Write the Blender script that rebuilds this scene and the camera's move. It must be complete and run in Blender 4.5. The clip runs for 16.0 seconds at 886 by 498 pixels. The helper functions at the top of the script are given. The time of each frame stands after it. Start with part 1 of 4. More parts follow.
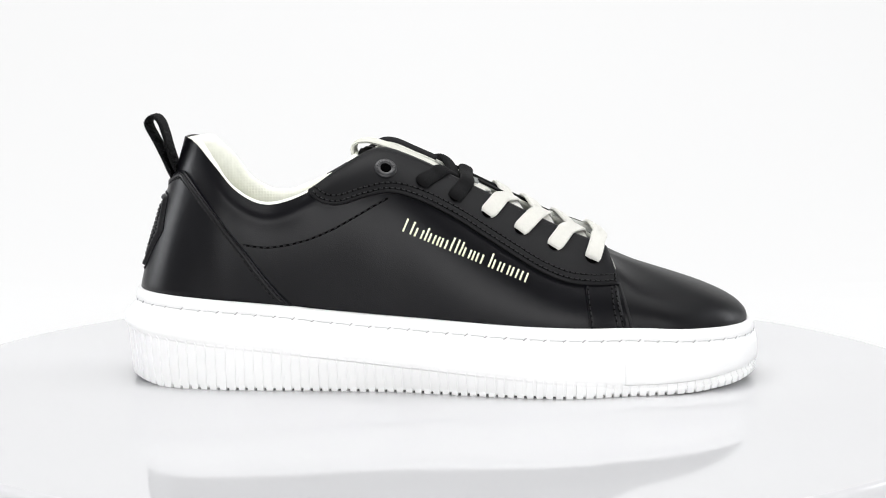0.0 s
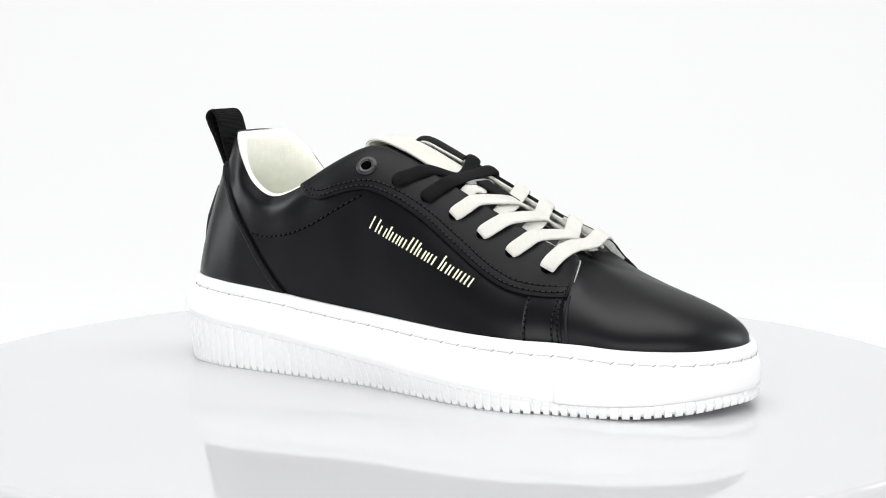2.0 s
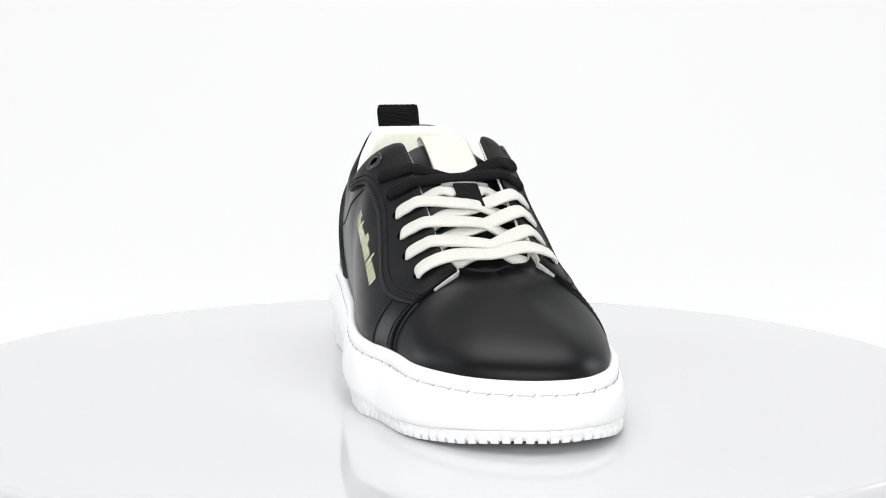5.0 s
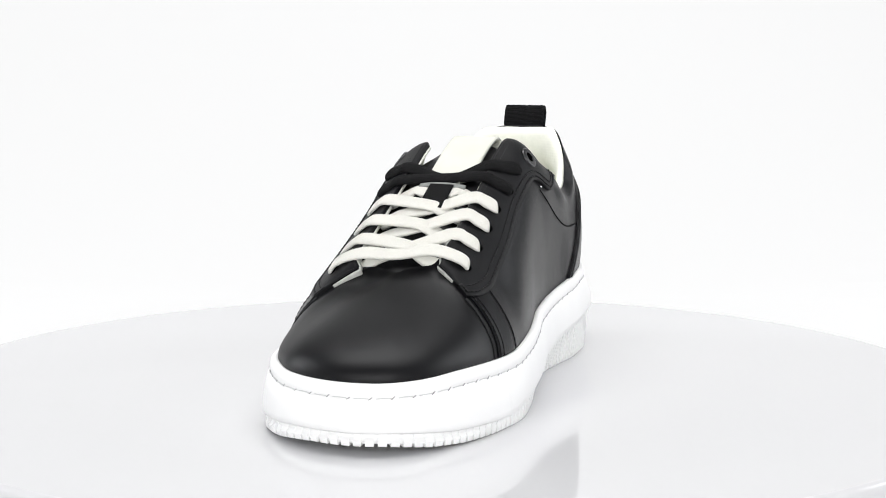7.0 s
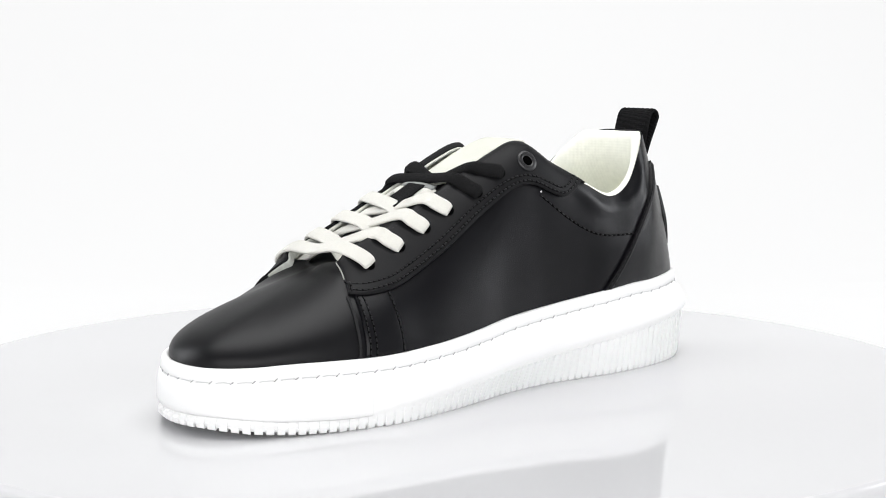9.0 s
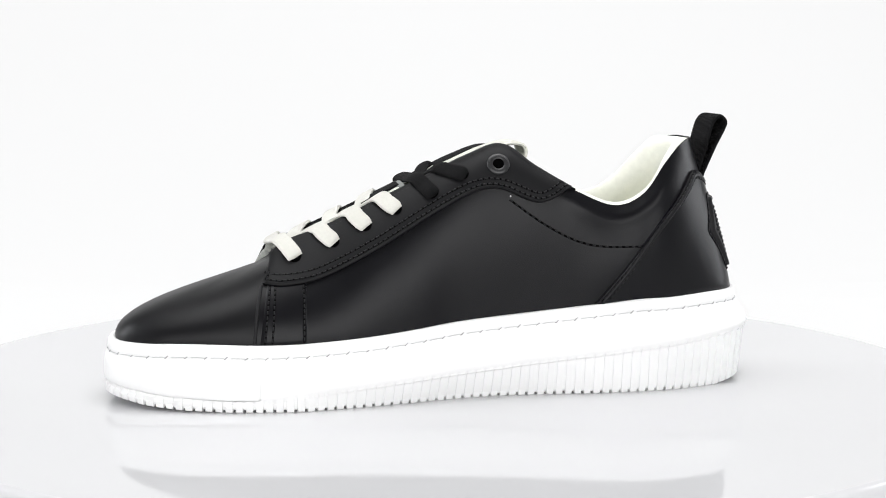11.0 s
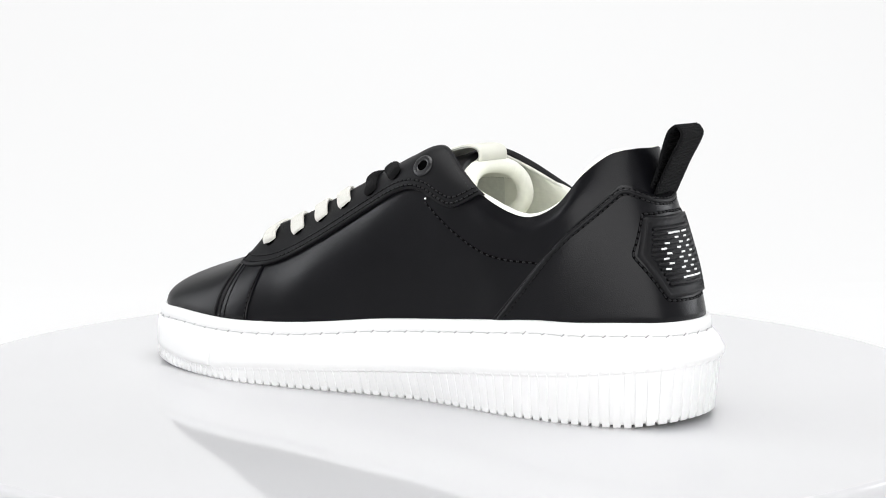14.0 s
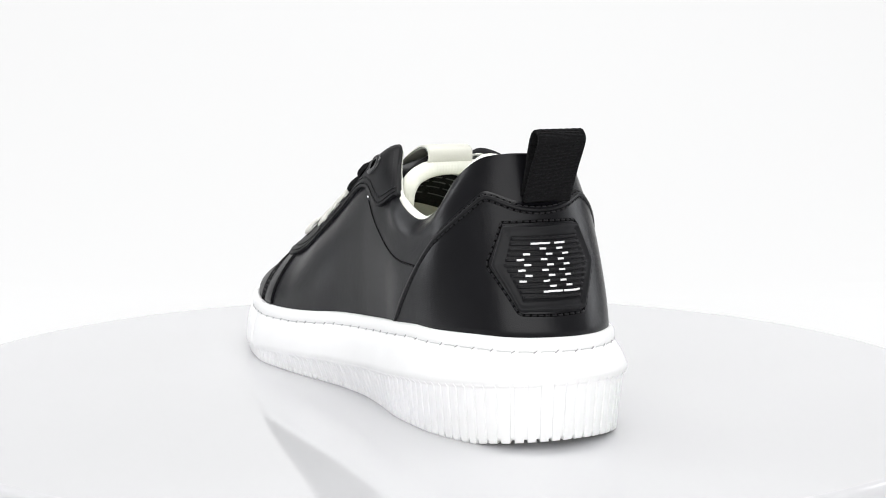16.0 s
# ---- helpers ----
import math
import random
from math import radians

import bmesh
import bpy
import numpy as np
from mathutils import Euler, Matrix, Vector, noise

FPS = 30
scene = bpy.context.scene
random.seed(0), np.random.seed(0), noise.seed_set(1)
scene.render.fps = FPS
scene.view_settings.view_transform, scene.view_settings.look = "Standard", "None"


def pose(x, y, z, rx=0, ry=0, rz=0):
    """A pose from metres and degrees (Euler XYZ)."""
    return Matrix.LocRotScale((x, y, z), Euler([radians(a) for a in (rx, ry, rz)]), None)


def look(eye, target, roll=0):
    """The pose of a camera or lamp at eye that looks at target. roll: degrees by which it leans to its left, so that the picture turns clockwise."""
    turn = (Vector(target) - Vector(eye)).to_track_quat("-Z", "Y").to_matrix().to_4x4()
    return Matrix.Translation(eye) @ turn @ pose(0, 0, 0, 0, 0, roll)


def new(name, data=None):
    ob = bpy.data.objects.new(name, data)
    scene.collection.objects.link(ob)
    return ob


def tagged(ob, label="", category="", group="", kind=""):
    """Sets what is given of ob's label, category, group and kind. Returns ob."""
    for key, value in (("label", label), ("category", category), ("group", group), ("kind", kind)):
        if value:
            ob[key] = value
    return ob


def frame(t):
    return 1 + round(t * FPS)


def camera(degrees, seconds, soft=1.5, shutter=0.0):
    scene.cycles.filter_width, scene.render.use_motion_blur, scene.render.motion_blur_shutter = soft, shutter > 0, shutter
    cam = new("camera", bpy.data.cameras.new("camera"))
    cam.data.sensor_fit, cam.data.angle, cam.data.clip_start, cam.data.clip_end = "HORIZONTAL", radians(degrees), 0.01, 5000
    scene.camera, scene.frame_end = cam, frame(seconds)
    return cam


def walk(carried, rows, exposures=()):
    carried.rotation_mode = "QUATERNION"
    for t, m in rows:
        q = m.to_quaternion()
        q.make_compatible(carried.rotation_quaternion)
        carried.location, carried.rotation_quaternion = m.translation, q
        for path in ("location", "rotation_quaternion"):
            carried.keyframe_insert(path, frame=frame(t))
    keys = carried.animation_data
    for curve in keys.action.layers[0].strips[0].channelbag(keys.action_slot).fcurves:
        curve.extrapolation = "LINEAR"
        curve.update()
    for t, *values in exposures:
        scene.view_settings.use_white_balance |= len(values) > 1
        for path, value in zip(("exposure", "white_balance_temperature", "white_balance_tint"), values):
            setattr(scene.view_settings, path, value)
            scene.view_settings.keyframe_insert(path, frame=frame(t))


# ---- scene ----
cam = camera(30.33, 16.0, soft=1.0)
walk(cam, [(0.0, pose(0.0036, -0.7618, 0.1570, 82.835, 0, 0)), (16.0, pose(0.0036, -0.7618, 0.1570, 82.835, 0, 0))],
     exposures=[(0.0, 0.0), (16.0, 0.0)])

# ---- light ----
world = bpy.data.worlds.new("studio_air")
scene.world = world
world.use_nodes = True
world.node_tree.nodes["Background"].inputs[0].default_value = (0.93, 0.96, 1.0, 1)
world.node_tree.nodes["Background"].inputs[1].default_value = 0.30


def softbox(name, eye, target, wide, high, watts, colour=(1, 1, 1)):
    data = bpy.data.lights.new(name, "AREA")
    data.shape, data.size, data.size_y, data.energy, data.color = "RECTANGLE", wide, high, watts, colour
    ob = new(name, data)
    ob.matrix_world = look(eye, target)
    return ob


softbox("softbox_top", (0, 0.06, 1.2), (0, 0.0, 0), 1.4, 0.7, 17.0)
# unseen lamps added: front whitens the sole, sides put sheen on the flanks
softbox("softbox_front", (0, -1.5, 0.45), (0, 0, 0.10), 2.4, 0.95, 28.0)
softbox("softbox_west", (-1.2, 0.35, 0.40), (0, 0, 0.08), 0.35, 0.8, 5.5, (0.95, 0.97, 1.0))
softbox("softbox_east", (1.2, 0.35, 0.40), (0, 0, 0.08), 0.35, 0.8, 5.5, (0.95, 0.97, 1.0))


# ---- materials ----
def material(name, colour, rough=0.5, metal=0.0, spec=0.5, vary=0.0, vscale=40.0, bump=0.0, bscale=600.0, kind="noise",
             rvary=0.0, coat=0.0, sheen=0.0, ripple=0.0):
    m = bpy.data.materials.new(name)
    m.use_nodes = True
    n, l = m.node_tree.nodes, m.node_tree.links
    b = n["Principled BSDF"]
    b.inputs["Base Color"].default_value = (*colour, 1)
    b.inputs["Roughness"].default_value = rough
    b.inputs["Metallic"].default_value = metal
    b.inputs["Specular IOR Level"].default_value = spec
    b.inputs["Coat Weight"].default_value = coat
    b.inputs["Sheen Weight"].default_value = sheen
    tc = n.new("ShaderNodeTexCoord")
    if vary or rvary:
        t = n.new("ShaderNodeTexNoise")
        t.inputs["Scale"].default_value, t.inputs["Detail"].default_value = vscale, 6
        l.new(tc.outputs["Object"], t.inputs["Vector"])
        if vary:
            r = n.new("ShaderNodeValToRGB")
            r.color_ramp.elements[0].position, r.color_ramp.elements[1].position = 0.3, 0.7
            r.color_ramp.elements[0].color = (*[c * (1 - vary) for c in colour], 1)
            r.color_ramp.elements[1].color = (*[min(1, c * (1 + vary)) for c in colour], 1)
            l.new(t.outputs["Fac"], r.inputs["Fac"])
            l.new(r.outputs["Color"], b.inputs["Base Color"])
        if rvary:
            mr = n.new("ShaderNodeMapRange")
            mr.inputs["To Min"].default_value, mr.inputs["To Max"].default_value = rough - rvary, rough + rvary
            l.new(t.outputs["Fac"], mr.inputs["Value"])
            l.new(mr.outputs["Result"], b.inputs["Roughness"])
    if bump:
        if kind == "leather":
            t = n.new("ShaderNodeTexVoronoi")
            t.feature = "DISTANCE_TO_EDGE"
            t.inputs["Scale"].default_value = bscale
            warp = n.new("ShaderNodeTexNoise")
            warp.inputs["Scale"].default_value = bscale * 0.35
            mix = n.new("ShaderNodeMixRGB")
            mix.inputs[0].default_value = 0.004
            l.new(tc.outputs["Object"], warp.inputs["Vector"])
            l.new(tc.outputs["Object"], mix.inputs[1])
            l.new(warp.outputs["Color"], mix.inputs[2])
            l.new(mix.outputs[0], t.inputs["Vector"])
            out = t.outputs["Distance"]
        elif kind == "dots":
            t = n.new("ShaderNodeTexVoronoi")
            t.inputs["Scale"].default_value, t.inputs["Randomness"].default_value = bscale, 0.12
            l.new(tc.outputs["Object"], t.inputs["Vector"])
            out = t.outputs["Distance"]
        elif kind == "weave":
            t = n.new("ShaderNodeTexWave")
            t.inputs["Scale"].default_value, t.inputs["Distortion"].default_value = bscale, 1.5
            l.new(tc.outputs["Object"], t.inputs["Vector"])
            t2 = n.new("ShaderNodeTexNoise")
            t2.inputs["Scale"].default_value = bscale * 3
            l.new(tc.outputs["Object"], t2.inputs["Vector"])
            add = n.new("ShaderNodeMath")
            l.new(t.outputs["Fac"], add.inputs[0])
            l.new(t2.outputs["Fac"], add.inputs[1])
            out = add.outputs[0]
        else:
            t = n.new("ShaderNodeTexNoise")
            t.inputs["Scale"].default_value, t.inputs["Detail"].default_value = bscale, 4
            l.new(tc.outputs["Object"], t.inputs["Vector"])
            out = t.outputs["Fac"]
        bm_ = n.new("ShaderNodeBump")
        bm_.inputs["Strength"].default_value, bm_.inputs["Distance"].default_value = bump, 0.0004
        l.new(out, bm_.inputs["Height"])
        if ripple:
            wide = n.new("ShaderNodeTexNoise")
            wide.inputs["Scale"].default_value, wide.inputs["Detail"].default_value = 24, 1
            l.new(tc.outputs["Object"], wide.inputs["Vector"])
            soft_ = n.new("ShaderNodeBump")
            soft_.inputs["Strength"].default_value, soft_.inputs["Distance"].default_value = ripple, 0.004
            l.new(wide.outputs["Fac"], soft_.inputs["Height"])
            l.new(soft_.outputs["Normal"], bm_.inputs["Normal"])
        l.new(bm_.outputs["Normal"], b.inputs["Normal"])
    return m


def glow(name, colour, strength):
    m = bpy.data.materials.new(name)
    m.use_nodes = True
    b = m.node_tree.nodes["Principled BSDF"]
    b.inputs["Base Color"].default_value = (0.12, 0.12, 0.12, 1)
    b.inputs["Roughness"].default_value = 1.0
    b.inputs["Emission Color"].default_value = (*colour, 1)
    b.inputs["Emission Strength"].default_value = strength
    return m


LEATHER = material("black_leather", (0.0032, 0.0032, 0.0042), 0.29, spec=0.18, vary=0.10, vscale=60, bump=0.19, bscale=1200,
                   kind="leather", rvary=0.012, ripple=0.12)
LEATHER_SMOOTH = material("smooth_black_leather", (0.003, 0.003, 0.0038), 0.40, spec=0.19, vary=0.1, vscale=50, bump=0.10, bscale=1400,
                          kind="leather", rvary=0.012, ripple=0.04)
LEATHER_MATTE = material("matte_black_leather", (0.0035, 0.0035, 0.0042), 0.48, spec=0.15, vary=0.1, vscale=50, bump=0.14, bscale=1400,
                         kind="leather", rvary=0.02, ripple=0.05)
EDGE = material("cut_leather_edge", (0.012, 0.012, 0.013), 0.7, spec=0.2, bump=0.3, bscale=900)
THREAD = material("black_thread", (0.007, 0.007, 0.008), 0.55, spec=0.25, bump=0.2, bscale=2500)
# near-black colour for the shade in stitch grooves and the collar crease
GROOVE_SHADE = material("stitch_groove_shade", (0.0012, 0.0012, 0.0013), 1.0, spec=0.02, bump=0.1, bscale=2000)
RUBBER = material("black_rubber", (0.006, 0.006, 0.007), 0.5, spec=0.2, bump=0.1, bscale=900)
SOLE = material("white_rubber", (0.785, 0.785, 0.782), 0.5, spec=0.35, vary=0.02, vscale=25, bump=0.06, bscale=500)
STITCH_GREY = material("grey_sole_thread", (0.52, 0.52, 0.525), 0.8, spec=0.2, bump=0.2, bscale=2000)
STITCH_END = material("dark_grey_sole_thread", (0.32, 0.32, 0.325), 0.8, spec=0.2, bump=0.2, bscale=2000)
LINING = material("cream_lining", (0.80, 0.805, 0.725), 0.85, spec=0.2, vary=0.04, vscale=300, bump=0.26, bscale=700, kind="dots", sheen=0.2)
MESH = material("grey_mesh_lining", (0.70, 0.71, 0.645), 0.9, spec=0.2, vary=0.06, vscale=500, bump=0.5, bscale=900, kind="weave")
FLAP_MESH = material("grey_flap_mesh", (0.50, 0.51, 0.475), 0.9, spec=0.2, vary=0.12, vscale=600, bump=0.5, bscale=900, kind="weave")
INSOLE = material("cream_insole", (0.82, 0.83, 0.70), 0.85, spec=0.2, vary=0.05, vscale=60, bump=0.3, bscale=1200)
LACE_WHITE = material("off_white_cotton", (0.72, 0.71, 0.655), 0.9, spec=0.15, vary=0.03, vscale=700, bump=0.6, bscale=1100, kind="weave", sheen=0.3)
LACE_BLACK = material("black_cotton", (0.007, 0.007, 0.0075), 0.9, spec=0.15, vary=0.2, vscale=700, bump=0.7, bscale=1100, kind="weave")
WEBBING = material("black_webbing", (0.005, 0.005, 0.0055), 0.85, spec=0.12, vary=0.2, vscale=900, bump=0.9, bscale=420, kind="weave")
STRAP = material("cream_leather", (0.60, 0.60, 0.535), 0.55, spec=0.35, vary=0.03, vscale=80, bump=0.2, bscale=1000, kind="leather")
PRINT = material("pale_yellow_print", (0.78, 0.79, 0.56), 0.5, spec=0.3, vary=0.03, vscale=300)
WHITE_PRINT = material("white_print", (0.8, 0.8, 0.8), 0.5, spec=0.3, vary=0.02, vscale=300)
EYELET = material("black_enamel", (0.012, 0.012, 0.013), 0.33, metal=0.0, spec=0.5, bump=0.05, bscale=900)
TABLE = material("white_gloss_acrylic", (0.55, 0.55, 0.56), 0.06, spec=0.32, vary=0.008, vscale=4)
# emission stands for the light on the white backdrop
TENT = glow("glowing_backdrop_fabric", (1.0, 1.0, 1.0), 0.775)
# cloths of the unseen enclosure, tones chosen for what the leather reflects
TENT_WALL = material("pale_side_cloth", (0.60, 0.60, 0.61), 0.9, spec=0.1, vary=0.05, vscale=2)
TENT_SIDE = material("grey_side_cloth", (0.20, 0.20, 0.205), 0.9, spec=0.1, vary=0.06, vscale=2)
DARK = material("dark_flag_cloth", (0.30, 0.30, 0.31), 0.9, spec=0.1, vary=0.2, vscale=3)


# ---- mesh helpers ----
def mesh_object(name, verts, faces, mat, parent=None, label="", smooth=True):
    me = bpy.data.meshes.new(name)
    me.from_pydata([tuple(v) for v in verts], [], [tuple(int(i) for i in f) for f in faces])
    me.materials.append(mat)
    if smooth:
        me.polygons.foreach_set("use_smooth", [True] * len(me.polygons))
    me.update()
    ob = new(name, me)
    if parent:
        ob.parent = parent
    if label:
        ob["label"] = label
    return ob


def part(name, bm, mat, parent, label="", smooth=True):
    me = bpy.data.meshes.new(name)
    bm.to_mesh(me)
    bm.free()
    me.materials.append(mat)
    if smooth:
        me.polygons.foreach_set("use_smooth", [True] * len(me.polygons))
    ob = new(name, me)
    if parent:
        ob.parent = parent
    if label:
        ob["label"] = label
    return ob


def grid_faces(rows, cols, closed_cols=False, flip=False):
    f = []
    cc = cols if closed_cols else cols - 1
    for i in range(rows - 1):
        for j in range(cc):
            a, b = i * cols + j, i * cols + (j + 1) % cols
            q = (a, b, b + cols, a + cols)
            f.append(q[::-1] if flip else q)
    return f


def catmull(points, n, closed=False):
    """Smooth curve through the points, n samples to a span."""
    p = np.array(points, float)
    m = len(p)
    out = []
    spans = m if closed else m - 1
    for i in range(spans):
        if closed:
            a, b, c, d = p[(i - 1) % m], p[i], p[(i + 1) % m], p[(i + 2) % m]
        else:
            b, c = p[i], p[i + 1]
            a = p[i - 1] if i > 0 else 2 * b - c
            d = p[i + 2] if i + 2 < m else 2 * c - b
        for k in range(n):
            t = k / n
            out.append(0.5 * (2 * b + (c - a) * t + (2 * a - 5 * b + 4 * c - d) * t * t + (3 * b - a - 3 * c + d) * t ** 3))
    if not closed:
        out.append(p[-1])
    return np.array(out)


def even(curve, n, closed=False):
    """Resample a polyline to n points at even steps."""
    c = np.vstack([curve, curve[:1]]) if closed else np.asarray(curve, float)
    s = np.concatenate([[0], np.cumsum(np.linalg.norm(np.diff(c[:, :3], axis=0), axis=1))])
    q = np.linspace(0, s[-1], n + 1)[:-1] if closed else np.linspace(0, s[-1], n)
    return np.stack([np.interp(q, s, c[:, k]) for k in range(c.shape[1])], 1)


def unit(v):
    v = np.asarray(v, float)
    return v / np.maximum(np.linalg.norm(v, axis=-1, keepdims=True), 1e-12)


def smoothstep(a, b, x):
    t = np.clip((np.asarray(x, float) - a) / (b - a), 0, 1)
    return t * t * (3 - 2 * t)


def sweep(path, normals, half_w, half_h, sides=10, power=2.6, ends=True):
    """A soft flat band along a path: verts and faces. normals: the band's upper side at each point."""
    path, normals = np.asarray(path), np.asarray(normals)
    tang = unit(np.gradient(path, axis=0))
    side = unit(np.cross(normals, tang))
    nor = unit(np.cross(tang, side))
    n = len(path)
    hw = np.broadcast_to(half_w, (n,)).astype(float)
    hh = np.broadcast_to(half_h, (n,)).astype(float)
    ang = np.arange(sides) / sides * 2 * np.pi
    ca, sa = np.cos(ang), np.sin(ang)
    px = np.sign(ca) * np.abs(ca) ** (2 / power)
    py = np.sign(sa) * np.abs(sa) ** (2 / power)
    v = path[:, None] + side[:, None] * (px[None, :, None] * hw[:, None, None]) + nor[:, None] * (py[None, :, None] * hh[:, None, None])
    verts = v.reshape(-1, 3)
    faces = grid_faces(n, sides, True, True)
    if ends:
        faces += [tuple(range(sides)), tuple(range((n - 1) * sides, n * sides))[::-1]]
    return verts, faces


# ---- the studio ----
def studio():
    # turntable: a white gloss disc with a rounded rim
    prof = [(0.0, 0.0), (0.2445, 0.0), (0.2465, -0.0006), (0.2476, -0.0018), (0.248, -0.0035), (0.248, -0.0125), (0.2468, -0.015), (0.0, -0.015)]
    n = 160
    verts, faces = [], []
    verts.append((0, 0, prof[0][1]))
    for r, z in prof[1:-1]:
        for k in range(n):
            a = 2 * math.pi * k / n
            verts.append((r * math.cos(a), r * math.sin(a), z))
    verts.append((0, 0, prof[-1][1]))
    rings = len(prof) - 2
    for k in range(n):
        faces.append((0, 1 + k, 1 + (k + 1) % n))
        last = 1 + (rings - 1) * n
        faces.append((len(verts) - 1, last + (k + 1) % n, last + k))
    for r in range(rings - 1):
        for k in range(n):
            a, b = 1 + r * n + k, 1 + r * n + (k + 1) % n
            faces.append((a, a + n, b + n, b))
    disc = new("turntable")
    tagged(disc, "round white gloss turntable disc under the sneaker", "turntable")
    top = mesh_object("disc", verts, faces, TABLE, disc, "white gloss disc")
    top.data.polygons.foreach_set("use_smooth", [len(p.vertices) == 4 for p in top.data.polygons])
    bm = bmesh.new()
    bmesh.ops.create_cone(bm, cap_ends=True, segments=64, radius1=0.13, radius2=0.12, depth=0.025, matrix=Matrix.Translation((0, 0, -0.0275)))
    part("turning_base", bm, TABLE, disc, "white round base")
    # sweep of fabric whose lit white is emission: floor, curve, rear wall
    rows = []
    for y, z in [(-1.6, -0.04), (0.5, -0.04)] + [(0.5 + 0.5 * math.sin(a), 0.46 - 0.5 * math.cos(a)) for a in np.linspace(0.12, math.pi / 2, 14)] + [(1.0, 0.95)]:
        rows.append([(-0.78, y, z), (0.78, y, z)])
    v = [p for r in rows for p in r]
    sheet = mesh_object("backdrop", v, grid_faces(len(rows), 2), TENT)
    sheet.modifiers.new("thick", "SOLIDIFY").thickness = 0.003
    tagged(sheet, "seamless white backdrop sweep, its light put in as glow", "backdrop", kind="structure")
    # unseen pale cloths added at the sides to bounce light onto the shoe
    for name, x, flip in (("side_bounce_west", -1.6, False), ("side_bounce_east", 1.6, True)):
        v = [(x, -1.6, -0.04), (x, 1.0, -0.04), (x, 1.0, 1.6), (x, -1.6, 1.6)]
        v += [(x * 1.02, p[1], p[2]) for p in v]
        f = [(0, 1, 2, 3), (4, 5, 6, 7), (0, 1, 5, 4), (2, 3, 7, 6), (1, 2, 6, 5), (0, 3, 7, 4)]
        tagged(mesh_object(name, v, f, TENT_WALL, smooth=False), "unseen pale cloth added beside the turntable to bounce light", "wall", kind="structure")
    # unseen wall added behind the camera to keep facing leather dark
    v = [(-1.6, -1.6, -0.04), (1.6, -1.6, -0.04), (1.6, -1.6, 1.6), (-1.6, -1.6, 1.6)]
    v += [(p[0], -1.64, p[2]) for p in v]
    tagged(mesh_object("dark_flag_south", v, f, DARK, smooth=False), "unseen dark wall added behind the camera for dark reflections", "wall", kind="structure")
    # unseen grey wall and floor added to dim reflections past the backdrop
    v = [(-1.6, 1.02, -0.05), (1.6, 1.02, -0.05), (1.6, 1.02, 1.6), (-1.6, 1.02, 1.6)]
    v += [(p[0], 1.06, p[2]) for p in v]
    tagged(mesh_object("grey_flag_north", v, f, TENT_SIDE, smooth=False), "unseen grey cloth added behind the backdrop to dim reflections", "wall", kind="structure")
    v = [(-1.6, -1.6, -0.05), (1.6, -1.6, -0.05), (1.6, 1.06, -0.05), (-1.6, 1.06, -0.05)]
    v += [(p[0], p[1], -0.09) for p in v]
    tagged(mesh_object("floor", v, f, TENT_SIDE, smooth=False), "unseen grey floor added under the backdrop to dim reflections", "floor", kind="structure")
    # unseen roof added to keep reflections from above grey
    v = [(-1.6, -1.6, 1.6), (1.6, -1.6, 1.6), (1.6, 1.0, 1.6), (-1.6, 1.0, 1.6)]
    v += [(p[0], p[1], 1.64) for p in v]
    tagged(mesh_object("ceiling", v, f, TENT_SIDE, smooth=False), "unseen grey cloth roof added to dim reflections from above", "ceiling", kind="structure")
    return disc


turntable = studio()

